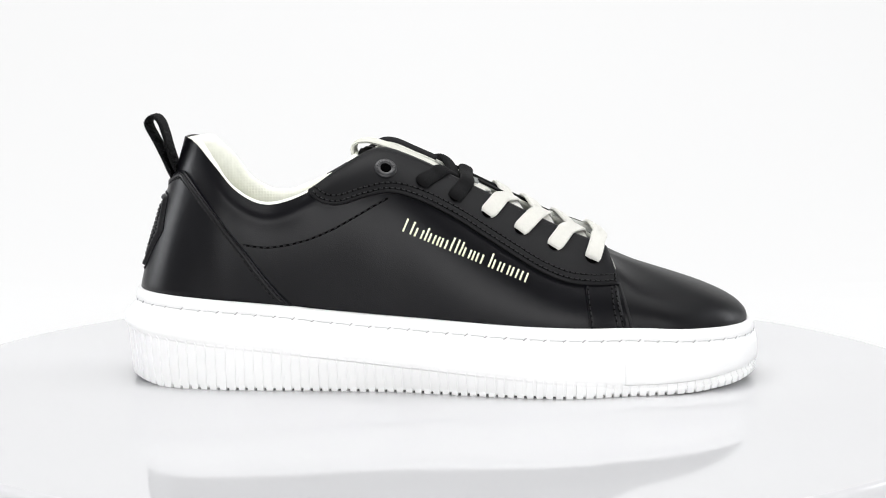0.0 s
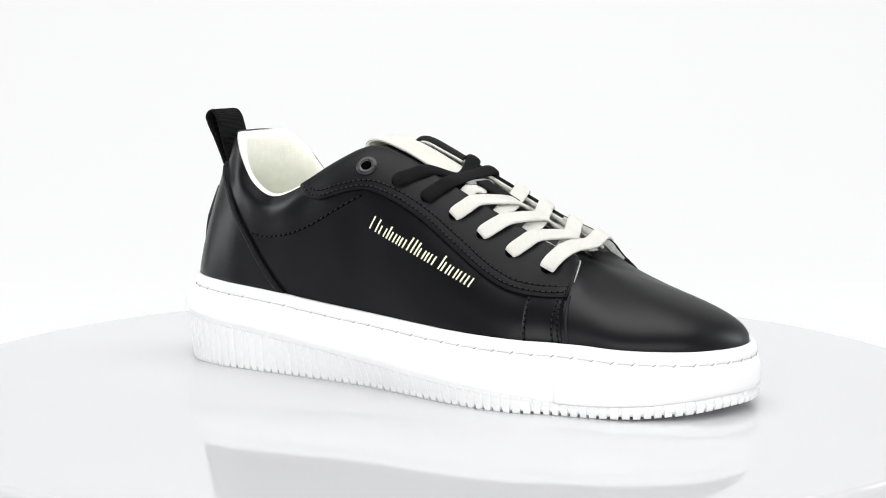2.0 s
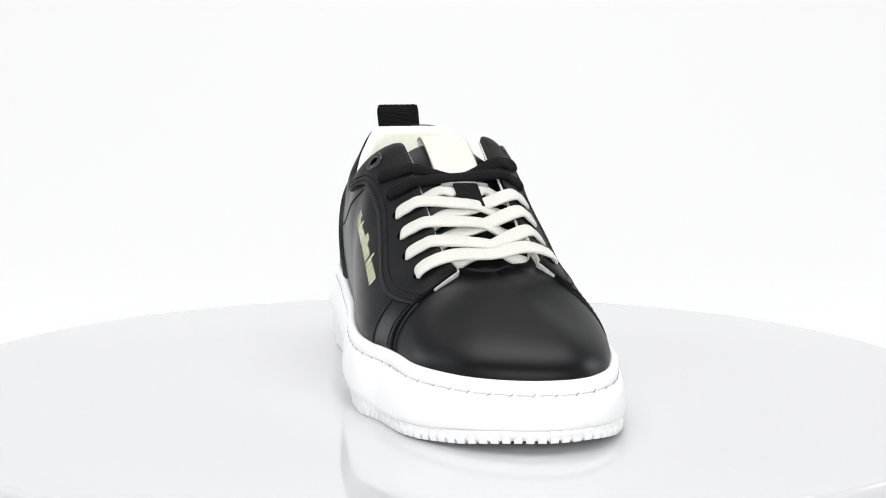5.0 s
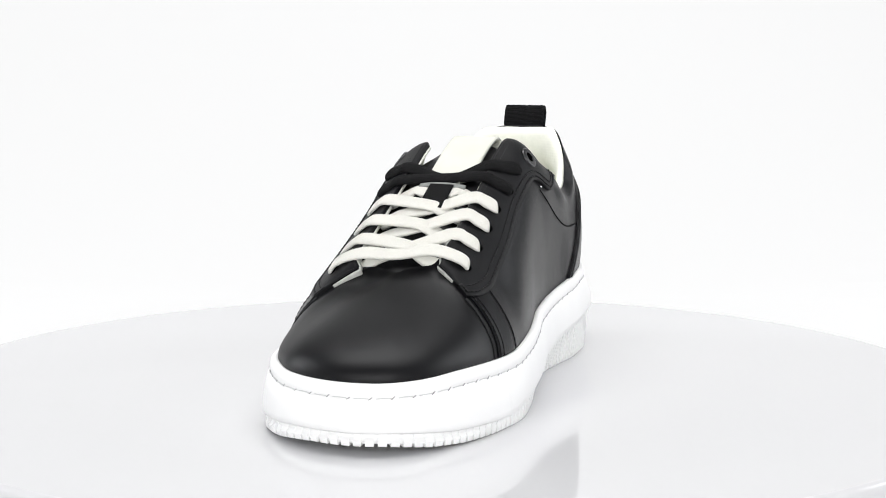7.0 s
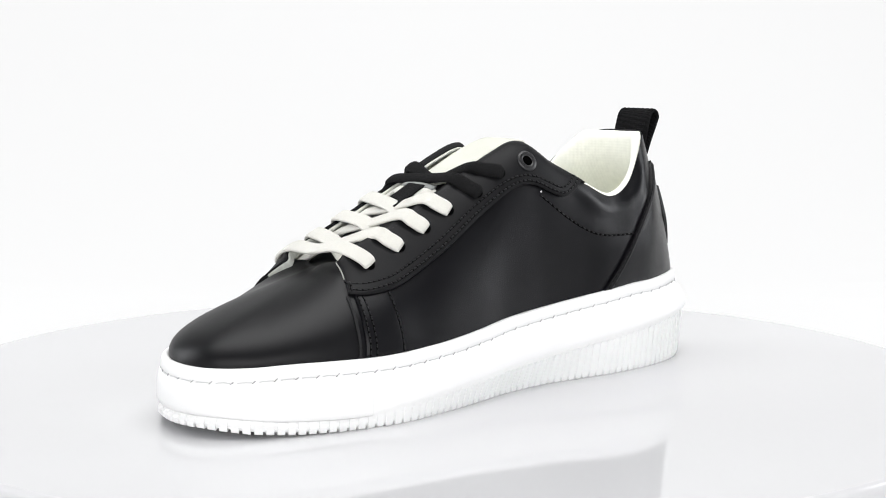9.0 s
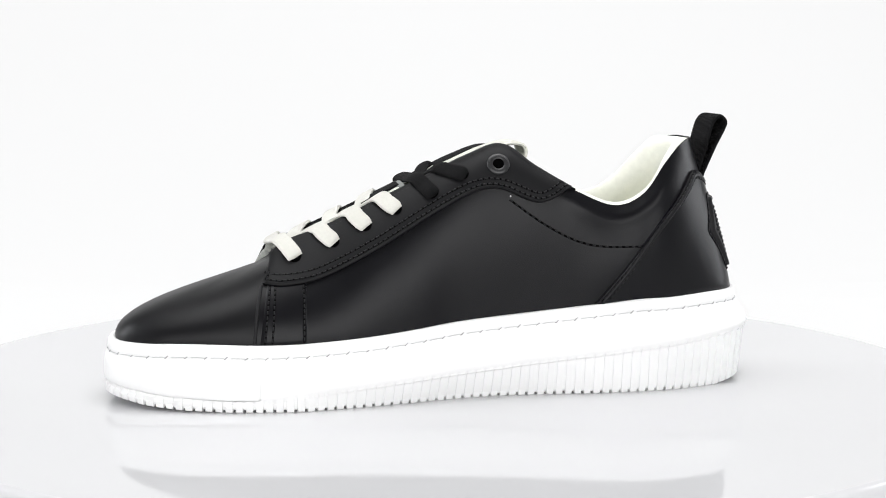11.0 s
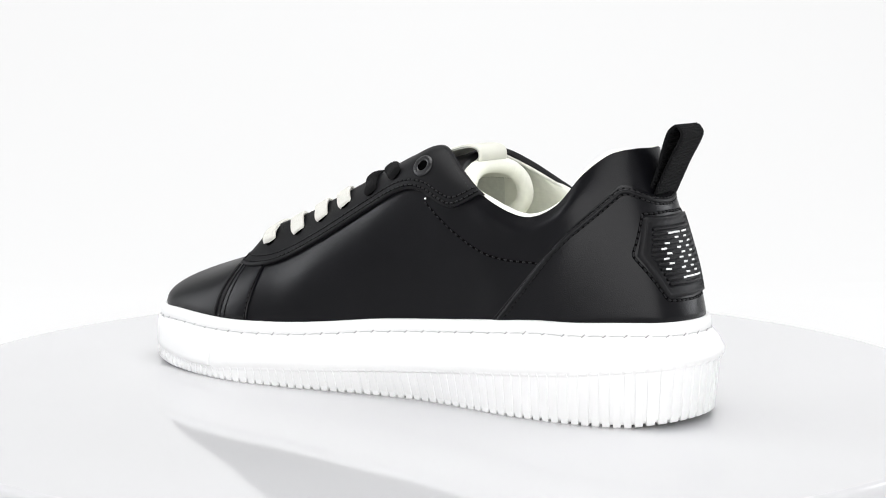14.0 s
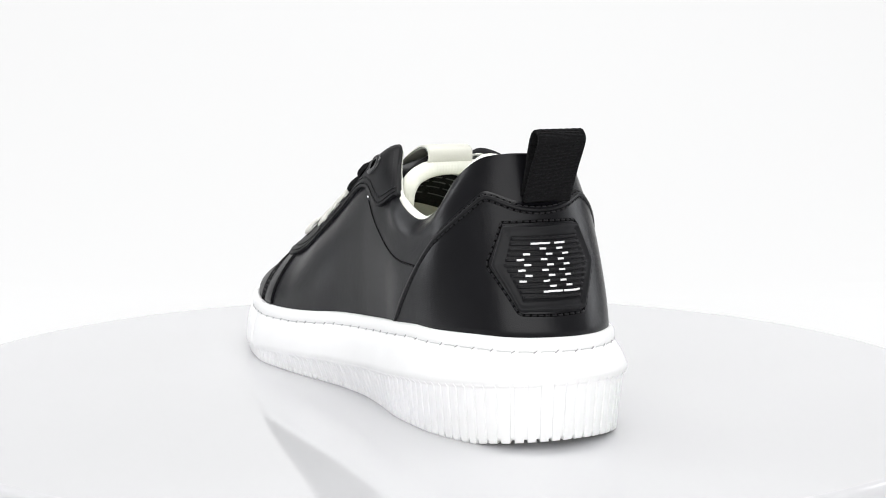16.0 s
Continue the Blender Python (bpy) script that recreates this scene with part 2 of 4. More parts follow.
# ---- the sneaker: its form ----
# stations round the foot from the heel by the outer side to the toe and back by the inner side, in millimetres:
# foot line x y z, upper edge x y z, then how far the side swells out and rises at the foot, and out and down at the edge
STATIONS = [
    ((-138, 0.5, 42.8), (-117.5, 0.5, 113.2), (-4, 20, 6, 23)),
    ((-134, -16.5, 42.5), (-115, -10.5, 113.2), (-3, 20, 5.5, 22)),
    ((-120.5, -30.8, 42.2), (-108.5, -20, 111), (-1.5, 22, 6, 20)),
    ((-100, -37.5, 41.2), (-99, -27.5, 101.5), (0.5, 22, 8, 16)),
    ((-84, -38.8, 40.2), (-88, -32, 90), (2, 20, 8, 12)),
    ((-66, -40, 39), (-74, -34.5, 84.5), (2.5, 18, 8, 12)),
    ((-50, -41.3, 37.5), (-56, -36.8, 90), (2.5, 24, 7, 12)),
    ((-30, -43, 36), (-38, -29, 102), (2.5, 36, 15, 6)),
    ((-15, -44.3, 35), (-24, -21, 108.5), (2.5, 42, 17, 4)),
    ((2, -46.5, 34), (-8, -19.5, 104), (3.5, 38, 15, 5)),
    ((20, -49.5, 33), (10, -19, 95.5), (2, 30, 12, 6)),
    ((38, -51.5, 32), (30, -19, 86), (1, 23, 10, 7)),
    ((55, -52, 31.3), (50, -19, 76.5), (0, 17, 9, 6.5)),
    ((70, -50, 30.7), (66, -19, 69), (0, 13.5, 9, 6.5)),
    ((84, -45, 30.2), (77, -17, 63), (0, 12, 11, 6.5)),
    ((98, -42, 29.7), (76, -9, 62.4), (0.5, 11.5, 21.3, 9.1)),
    ((112, -39, 28.8), (77, -4, 61.4), (1, 10.5, 25.2, 11.2)),
    ((125, -32, 28.2), (78, -1, 60.9), (1.5, 11, 29.2, 12.1)),
    ((138, -21.5, 27.8), (78, 0, 60.9), (1.5, 13.5, 32.5, 12.3)),
    ((146.5, -7, 27.6), (78, 1, 60.9), (1.5, 14, 33.5, 12.3)),
    ((149.3, 8, 27.5), (78, 1, 60.9), (1.5, 14, 33.5, 12.3)),
    ((146, 22, 27.5), (78, 2, 60.9), (1.5, 14.5, 33.5, 11.8)),
    ((134.5, 33.5, 27.8), (78, 3, 61.4), (1.5, 12, 30.5, 10.8)),
    ((119, 40.5, 28.4), (77, 5, 62.4), (1, 12, 27.5, 8.8)),
    ((103, 45.4, 28.3), (76, 9, 63.4), (0.5, 13, 23.5, 6.8)),
    ((87, 48.5, 28.1), (77, 17, 65), (0, 14, 13, 5)),
    ((72, 50.2, 28.4), (66, 19, 71), (0, 15, 9.5, 6.5)),
    ((55, 49, 29.1), (50, 19, 78.5), (0, 18, 8.5, 6.5)),
    ((38, 47.2, 30.3), (30, 19, 88), (0, 26, 10.5, 6.5)),
    ((20, 44.4, 32.2), (10, 19, 97.5), (0, 34, 11.5, 5)),
    ((2, 40.9, 34.4), (-8, 19, 106), (0, 42, 14, 2)),
    ((-15, 39.2, 36), (-24, 20, 111), (0, 45, 14, 2)),
    ((-30, 38.2, 37.2), (-38, 26.5, 101.5), (0, 38, 12, 5)),
    ((-50, 38.3, 39), (-56, 33.5, 91.3), (0, 24, 6, 12)),
    ((-66, 39, 40.5), (-74, 32.5, 84.6), (2, 18, 6, 12)),
    ((-84, 37.5, 42), (-88, 30.5, 89.6), (3, 20, 7, 12)),
    ((-100, 35, 42.2), (-99, 27, 103), (2, 22, 8, 16)),
    ((-119.5, 27.8, 43), (-108.5, 21, 111.5), (-1.5, 22, 6, 20)),
    ((-133, 17.5, 43), (-115.5, 13, 113.3), (-3, 20, 5.5, 22)),
]
MM = 0.001
SPAN = 14
st = np.array([[*a, *b, *c] for a, b, c in STATIONS], float)
st = catmull(st, SPAN, True)
NU = len(st)
FOOT, RIM, SWELL = st[:, 0:3] * MM, st[:, 3:6] * MM, st[:, 6:10] * MM


def plan_normals(curve):
    t = np.roll(curve[:, :2], -1, 0) - np.roll(curve[:, :2], 1, 0)
    nrm = unit(np.stack([t[:, 1], -t[:, 0]], 1))
    return np.hstack([-nrm, np.zeros((len(nrm), 1))]) if nrm[0, 0] > 0 else np.hstack([nrm, np.zeros((len(nrm), 1))])


OUT = plan_normals(FOOT)
NV = 44
toe = smoothstep(0.080, 0.100, FOOT[:, 0])[:, None]
away = FOOT - RIM
away[:, 2] = 0
OUT_TOP = unit(OUT * (1 - toe) + unit(away) * toe)
UP = np.array([0, 0, 1.0])
C1 = FOOT + OUT * SWELL[:, 0:1] + UP * SWELL[:, 1:2]
C2 = RIM + OUT_TOP * SWELL[:, 2:3] - UP * SWELL[:, 3:4]
vv = np.linspace(0, 1, NV)[:, None, None]
SKIN = (1 - vv) ** 3 * FOOT + 3 * vv * (1 - vv) ** 2 * C1 + 3 * vv ** 2 * (1 - vv) * C2 + vv ** 3 * RIM  # NV x NU x 3
# even out the toe leather round its fan of columns
ease = smoothstep(15.0, 16.5, np.arange(NU) / SPAN) * smoothstep(24.5, 23.0, np.arange(NU) / SPAN)
ease = ease[None, :, None] * smoothstep(0.05, 0.4, vv)
for _ in range(70):
    SKIN = SKIN + 0.5 * ease * (0.5 * (np.roll(SKIN, 1, 1) + np.roll(SKIN, -1, 1)) - SKIN)
# padded collar: a soft bulge under the rim round the ankle
ring_ = np.arange(NU) / SPAN
ring_ = np.minimum(ring_, len(STATIONS) - ring_)
puff = 0.0012 * (smoothstep(2.2, 3.6, ring_) * smoothstep(7.0, 5.6, ring_))[None, :, None] * np.exp(-((vv - 0.84) / 0.11) ** 2)
INNER = SKIN.copy()
INNER_NORM = unit(np.cross(np.roll(SKIN, -1, 1) - np.roll(SKIN, 1, 1), np.gradient(SKIN, axis=0)))
if (INNER_NORM[5, :, :] * OUT).sum() < 0:
    INNER_NORM = -INNER_NORM
SKIN = SKIN + OUT_TOP * puff
du = np.roll(SKIN, -1, 1) - np.roll(SKIN, 1, 1)
dv = np.gradient(SKIN, axis=0)
NORM = unit(np.cross(du, dv))
if (NORM[5, :, :] * OUT).sum() < 0:
    NORM = -NORM


def on_skin(u, v, lift=0.0):
    """Place and normal on the upper at column u (wraps) and share v of the height."""
    u, v = np.asarray(u, float) % NU, np.clip(np.asarray(v, float), 0, 1) * (NV - 1)
    i, j = np.floor(u).astype(int), np.minimum(np.floor(v).astype(int), NV - 2)
    a, b = (u - i)[..., None], (v - j)[..., None]
    i2 = (i + 1) % NU
    i = i % NU

    def at(g):
        return (g[j, i] * (1 - a) + g[j, i2] * a) * (1 - b) + (g[j + 1, i] * (1 - a) + g[j + 1, i2] * a) * b
    nn = unit(at(NORM))
    return at(SKIN) + nn * lift, nn


def find_uv(side, first, z, axis=0):
    """Column and height share of the skin point with that x (or y, axis 1) and z, in millimetres. side: -1 outer, 1 inner, 0 heel."""
    half = NU // 2
    if side < 0:
        cols = np.arange(4, half + 4)
    elif side > 0:
        cols = np.arange(half - 4, NU - 3)
    else:
        cols = np.arange(-70, 70)
    g = SKIN[:, cols % NU]
    d = (g[..., axis] - first * MM) ** 2 + (g[..., 2] - z * MM) ** 2
    j, i = np.unravel_index(np.argmin(d), d.shape)
    # refine on a finer net round the nearest node
    uu = cols[i] + np.linspace(-1.2, 1.2, 25)
    ww = np.clip((j + np.linspace(-1.2, 1.2, 25)) / (NV - 1), 0, 1)
    U, V = np.meshgrid(uu, ww)
    p, _ = on_skin(U, V)
    d = (p[..., axis] - first * MM) ** 2 + (p[..., 2] - z * MM) ** 2
    k = np.unravel_index(np.argmin(d), d.shape)
    return float(U[k]), float(V[k])


def uv_curve(side, pts, n, axis=0, per=8):
    """Evenly spaced uv points of a pattern line drawn in side view (x, z) or rear view (y, z)."""
    c = even(catmull(pts, per), n)
    uv = np.array([find_uv(side, a, b, axis) for a, b in c])
    return smooth_line(uv)


def smooth_line(uv, times=2):
    uv = uv.copy()
    for _ in range(times):
        uv[1:-1] = (uv[:-2] + 2 * uv[1:-1] + uv[2:]) / 4
    return uv


def patch(name, low, high, rows, lift, mat, parent, label=""):
    """A sheet of leather on the skin between two uv lines, with a turned edge all round."""
    n = len(low)
    s = np.linspace(0, 1, rows)[:, None, None]
    uv = low * (1 - s) + high * s
    p, nn = on_skin(uv[..., 0], uv[..., 1])
    r = np.minimum(np.minimum(np.arange(rows), np.arange(rows)[::-1])[:, None], np.minimum(np.arange(n), np.arange(n)[::-1])[None]).astype(float)
    h = np.where(r == 0, lift * 0.90, lift)
    top = p + nn * h[..., None]
    verts = list(top.reshape(-1, 3))
    faces = grid_faces(rows, n)
    ring = [j for j in range(n)] + [i * n + n - 1 for i in range(1, rows)] + [(rows - 1) * n + j for j in range(n - 2, -1, -1)] + [i * n for i in range(rows - 2, 0, -1)]
    base = (p - nn * 0.0004).reshape(-1, 3)
    k0 = len(verts)
    verts += [base[i] for i in ring]
    m = len(ring)
    for a in range(m):
        b = (a + 1) % m
        faces.append((ring[b], ring[a], k0 + a, k0 + b))
    ob = mesh_object(name, verts, orient(verts, faces, nn.reshape(-1, 3), n * rows), mat, parent, label)
    ob.data.polygons.foreach_set("use_smooth", [i < len(faces) - m for i in range(len(faces))])
    return ob


def orient(verts, faces, normals, count):
    f = faces[len(faces) // 3]
    a, b, c = (np.array(verts[f[i]]) for i in range(3))
    want = normals[min(f[0], count - 1)]
    return faces if np.dot(np.cross(b - a, c - a), want) > 0 else [q[::-1] for q in faces]


def seam(name, uv, lift, parent, pitch=0.0026, radius=0.00036, mat=None, gap=0.70, label=""):
    """A row of short thread stitches along a uv line."""
    p, nn = on_skin(uv[:, 0], uv[:, 1], lift)
    length = np.linalg.norm(np.diff(p, axis=0), axis=1).sum()
    k = max(2, int(length / pitch))
    q = even(np.hstack([p, nn]), k * 6 + 1)
    verts, faces = [], []
    for i in range(k):
        seg = q[i * 6:i * 6 + 6][: max(3, int(6 * gap) + 1)]
        lift_ = np.sin(np.linspace(0, np.pi, len(seg)))[:, None] * 0.00014
        v, f = sweep(seg[:, :3] + unit(seg[:, 3:]) * lift_, unit(seg[:, 3:]), radius, radius * 0.8, 6, 2)
        o = len(verts)
        verts += list(v)
        faces += [tuple(a + o for a in g) for g in f]
    # near-black ribbon under the thread: shade of a stitch groove, put into colour
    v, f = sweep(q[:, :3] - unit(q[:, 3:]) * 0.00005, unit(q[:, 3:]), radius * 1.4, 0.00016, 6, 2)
    mesh_object("seam_groove_shade", v, f, GROOVE_SHADE, parent)
    return mesh_object(name, verts, faces, mat or THREAD, parent, label)


def cord(name, uv, lift, parent, radius=0.0006, mat=None, label=""):
    p, nn = on_skin(uv[:, 0], uv[:, 1], lift)
    v, f = sweep(p, nn, radius, radius * 0.8, 8, 2)
    return mesh_object(name, v, f, mat or EDGE, parent, label)


def sneaker():
    shoe = new("sneaker")
    tagged(shoe, "black leather low sneaker with white ribbed platform sole and white laces", "sneaker")
    # upper: smooth toe piece and two grained quarters
    for name, a, b, mat, label in (("vamp", 14.5, 24.9, LEATHER_SMOOTH, "smooth black leather toe piece"),
                                   ("outer_quarter", 0, 14.5, LEATHER, "black grained leather outer side"),
                                   ("inner_quarter", 24.9, len(STATIONS), LEATHER, "black grained leather inner side")):
        cols = np.arange(int(a * SPAN), int(b * SPAN) + 1) % NU
        verts, nn = SKIN[:, cols].reshape(-1, 3), NORM[:, cols].reshape(-1, 3)
        mesh_object(name, verts, orient(verts, grid_faces(NV, len(cols)), nn, len(verts)), mat, shoe, label)
    return shoe


shoe = sneaker()


# ---- sole ----
def sole():
    ribs = 156
    per = 5
    frac = np.array([0.0, 0.34, 0.68, 0.71, 0.97])
    base = np.hstack([FOOT, OUT])
    c = np.vstack([base, base[:1]])
    s = np.concatenate([[0], np.cumsum(np.linalg.norm(np.diff(c[:, :2], axis=0), axis=1))])
    q = (np.arange(ribs)[:, None] + frac[None]).ravel() / ribs * s[-1]
    col = np.stack([np.interp(q, s, c[:, k]) for k in range(6)], 1)
    F, O = col[:, :3], unit(col[:, 3:])
    groove = np.tile([0, 0, 0, 1.0, 1.0], ribs)
    x = F[:, 0] * 1000
    inner = F[:, 1] > 0
    zb = np.interp(x, [-145, -132, -122, 70, 100, 120, 135, 147], [4, 1.8, 0, 0, 0.1, 0.7, 2.0, 4.0])
    zr = np.interp(x, [-141, -100, -15, 36, 75, 80, 100, 125, 146], [26.5, 21.5, 13.5, 9.5, 6.5, 5.0, 4.9, 6.0, 8.6])
    h = smoothstep(-70, -135, x)
    fz = F[:, 2] * 1000
    wall = 6.3 + 2.9 * h - 2.0 * smoothstep(100, 147, x) - 0.6 * np.exp(-((x + 15) / 45) ** 2)
    foot = np.interp(x, [-141, -110, -20, 20, 70, 120, 147], [5.8, 4.5, 0.4, 1.6, 5.0, 5.7, 4.7]) + np.where(inner, -1.3, -1.2) * np.exp(-((x + 20) / 45) ** 2)
    n = len(F)
    one = 0.56 + 0 * x
    depth = groove * np.interp(x, [-141, -110, -80, 60, 80, 147], [0.60, 0.55, 0.42, 0.36, 0.45, 0.40])
    levels = [
        (-5 * one, fz - 3), (-0.5 * one, fz - 0.3), (0.8 * one, fz + 0.4), (4.2 * one, fz + 0.2), (5.6 * one, fz - 0.9), (6.0 * one, fz - 2.6),
        (6.15 * one, fz - 4.2), (5.8 * one, fz - 4.7), (5.8 * one, fz - 5.2), (6.35 * one, fz - 5.7),
        ((wall + 6.4 * one) / 2 + 0.2, (fz - 5.9) * 0.55 + (zr + 4) * 0.45), (wall, zr + 3.2), (wall - 0.1, zr + 1.3), (wall - 0.7, zr + 0.5), (wall - 0.8 - depth * 0.6, zr - 0.2),
        (wall * 0.75 + foot * 0.25 - 0.8 - depth, zr - 1.2), (foot - depth, zb + 2.2 + 0 * groove), (foot - 0.1 - depth - 0.5 * groove, zb + 0.5 + 0.6 * groove), (foot - 0.5 - depth - 0.9 * groove, zb + 0.9 * groove), (foot - 8, zb + 0.2 + 1.0 * groove)]
    rows = []
    for off, z in levels:
        p = F + O * (off * MM)[:, None]
        p[:, 2] = z * MM
        rows.append(p)
    verts = np.array(rows).reshape(-1, 3)
    faces = grid_faces(len(rows), n, True)
    k = len(rows) - 1
    faces.append(tuple(range(k * n, k * n + n)))
    ob = mesh_object("platform_sole", verts, faces, SOLE, shoe, "white rubber platform sole with ribbed lower edge")
    ob.data.polygons.foreach_set("use_smooth", [i < 13 * n for i in range(len(ob.data.polygons))])
    bm = bmesh.new()
    bm.from_mesh(ob.data)
    bmesh.ops.recalc_face_normals(bm, faces=bm.faces)
    bm.to_mesh(ob.data)
    bm.free()
    return ob


sole()


# ---- sole details ----
def sole_details():
    # thread of the welt, one short stitch after another round the foot
    ring = np.hstack([FOOT + OUT * 0.0033 - UP * 0.0050, OUT])
    ring = even(ring, 6 * 78, True)
    for k in range(78):
        seg = ring[k * 6:k * 6 + 5]
        bend = np.array([0.0, 0.25, 0.35, 0.25, -0.1])[:, None] * MM * UP
        v, f = sweep(seg[:, :3] + bend * (0.1 + 0.5 * ((k * 7) % 5) / 4), unit(seg[:, 3:]), 0.00019, 0.00024, 6, 2)
        mesh_object("welt_stitch", v, f, STITCH_GREY, shoe)
        # short slanting end where one stitch meets the next
        a = ring[k * 6 + 4, :3] - UP * 0.0005
        b = ring[(k * 6 + 5) % len(ring), :3] + UP * (0.0004 + 0.0002 * (k % 3))
        end = np.array([a, (a + b) / 2 + ring[k * 6 + 4, 3:] * 0.0001, b])
        v, f = sweep(end, unit(ring[[k * 6 + 4] * 3, 3:]), 0.00022, 0.00028, 6, 2)
        mesh_object("stitch_end", v, f, STITCH_END, shoe)
    # smooth bumper panel round the toe
    u = np.arange(int(14.15 * SPAN), int(25.1 * SPAN))
    F, O = FOOT[u], OUT[u]
    x, fz = F[:, 0] * 1000, F[:, 2] * 1000
    inner = F[:, 1] > 0
    zr = np.interp(x, [36, 75, 80, 100, 125, 146], [9.5, 6.5, 5.0, 4.9, 6.0, 8.6])
    wall = 6.3 - 2.0 * smoothstep(100, 147, x)
    r = 0.56 + 0 * x
    rows = []
    for off, z in [(5.6 * r, fz - 6.2), (6.4 * r + 0.12, fz - 6.3), ((wall + 6.4 * r) / 2 + 0.42, (fz - 5.9) * 0.55 + (zr + 4) * 0.45), (wall + 0.25, zr + 3.2), (wall + 0.2, zr + 1.3), (wall - 0.5, zr + 0.8)]:
        p = F + O * (np.broadcast_to(off, x.shape) * MM)[:, None]
        p[:, 2] = z * MM
        rows.append(p)
    g = np.array(rows)
    g[:, 0] -= O[0] * 0.0012
    g[:, -1] -= O[-1] * 0.0012
    v = g.reshape(-1, 3)
    f = grid_faces(len(rows), len(u))
    ob = mesh_object("toe_bumper", v, f, SOLE, shoe, "smooth white rubber toe panel")
    ob.modifiers.new("thick", "SOLIDIFY").thickness = 0.0006


sole_details()


# ---- lining and footbed ----
def inside():
    tang = unit(INNER[-1] - INNER[-3])
    nrm = INNER_NORM[-3]
    idx = np.arange(NU) / SPAN
    idx = np.minimum(idx, len(STATIONS) - idx)
    thick = (2.0 + 4.3 * smoothstep(7.3, 5.2, idx)) * MM

    side_rise = (0.02 + 0.28 * smoothstep(0.9, 2.2, idx) * smoothstep(6.8, 6.0, idx))[:, None]

    def rows_for(cols):
        c = np.asarray(cols) % NU
        t, n, w = tang[c], nrm[c], thick[c][:, None]
        out = [SKIN[-1][c] - n * 0.0009 - t * 0.0012, SKIN[-1][c] + t * w * side_rise[c] - n * w * 0.16, SKIN[-1][c] + t * w * (side_rise[c] * 1.2 + 0.03) - n * w * 0.45,
               SKIN[-1][c] - t * w * 0.05 - n * w * 0.85, INNER[-3][c] - n * w]
        for r in (37, 33, 29, 25, 21, 17, 13, 9, 5, 2):
            out.append(INNER[r][c] - INNER_NORM[r][c] * (0.002 + (w - 0.002) * np.interp(r, [2, 17, 23, 29, 34, 38, 43], [0.5, 0.5, 0.7, 1.1, 1.5, 1.4, 1.0])))
        return np.array(out)
    for name, a, b, mat, label in (("collar_lining", -8.2, 8.2, LINING, "padded cream textile collar lining"),
                                   ("throat_lining", 8.2, 14.6, MESH, "light grey mesh behind the lace holes"),
                                   ("throat_lining", 24.4, len(STATIONS) - 8.2, MESH, "light grey mesh behind the lace holes")):
        cols = np.arange(int(a * SPAN), int(b * SPAN) + 1)
        g = rows_for(cols)
        mesh_object(name, g.reshape(-1, 3), grid_faces(len(g), len(cols)), mat, shoe, label)
    # rolled leather edge round the opening
    cols = np.arange(int(-1.7 * SPAN), int(1.7 * SPAN) + 1) % NU
    thin = np.sqrt(np.sin(np.linspace(0.03, np.pi - 0.03, len(cols)))) * 0.0007
    v, f = sweep(SKIN[-1][cols] - nrm[cols] * 0.0006, nrm[cols], thin, thin, 8, 2)
    mesh_object("collar_edge", v, f, LEATHER_SMOOTH, shoe, "rolled black leather edge")
    # thick cut edge of the two lacing flaps
    for a, b in ((6.1, 9.5), (len(STATIONS) - 9.5, len(STATIONS) - 6.1)):
        cols = np.arange(int(a * SPAN), int(b * SPAN) + 1) % NU
        v, f = sweep(SKIN[-1][cols] - nrm[cols] * 0.0003 + tang[cols] * 0.0001, nrm[cols], 0.0008, 0.0016, 10, 3.5)
        mesh_object("flap_edge", v, f, EDGE, shoe, "cut black leather edge")
        v, f = sweep(SKIN[-1][cols] - nrm[cols] * 0.0020 + tang[cols] * 0.0002, nrm[cols], 0.0009, 0.0008, 8, 2.5)
        mesh_object("flap_raw_edge", v, f, MESH, shoe, "raw pale lining edge")
    # footbed
    ring = SKIN[3] - NORM[3] * 0.003
    mid = ring.copy()
    mid[:, 1] *= 0.4
    mid[:, 2] -= 0.002
    line = ring.copy()
    line[:, 1] = 0
    line[:, 2] -= 0.0025
    v = np.vstack([ring, mid, line])
    mesh_object("footbed", v, grid_faces(3, NU, True), INSOLE, shoe, "cream footbed")


inside()


# ---- leather overlays ----
EYESTAY_OUT = [(-54.6, 89.4), (-48, 85.5), (-40, 85), (-30, 88.2), (-17.7, 90.2), (-5, 86.6), (10.3, 78.9), (23, 71.1), (36, 63), (48.5, 55.6), (61, 50.4), (74, 48.3), (85, 48)]
EYESTAY_IN = [(-52.5, 92.6), (-45.5, 88.6), (-38.3, 86.4), (-30.7, 88.8), (-22.9, 92.2), (-15, 93), (-6.3, 90.3), (9, 82), (21.6, 74.5), (34.4, 67), (50, 59), (63, 54), (77, 51.8), (85, 52.5)]


def shifted(pts, d):
    """A pattern line moved by d millimetres to its upper side."""
    p = catmull(pts, 6)
    t = unit(np.gradient(p, axis=0))
    return p + np.stack([-t[:, 1], t[:, 0]], 1) * d


def line_uv(side, pts, n, axis=0):
    c = even(np.asarray(pts, float), n)
    return smooth_line(np.array([find_uv(side, a, b, axis) for a, b in c]), 3)


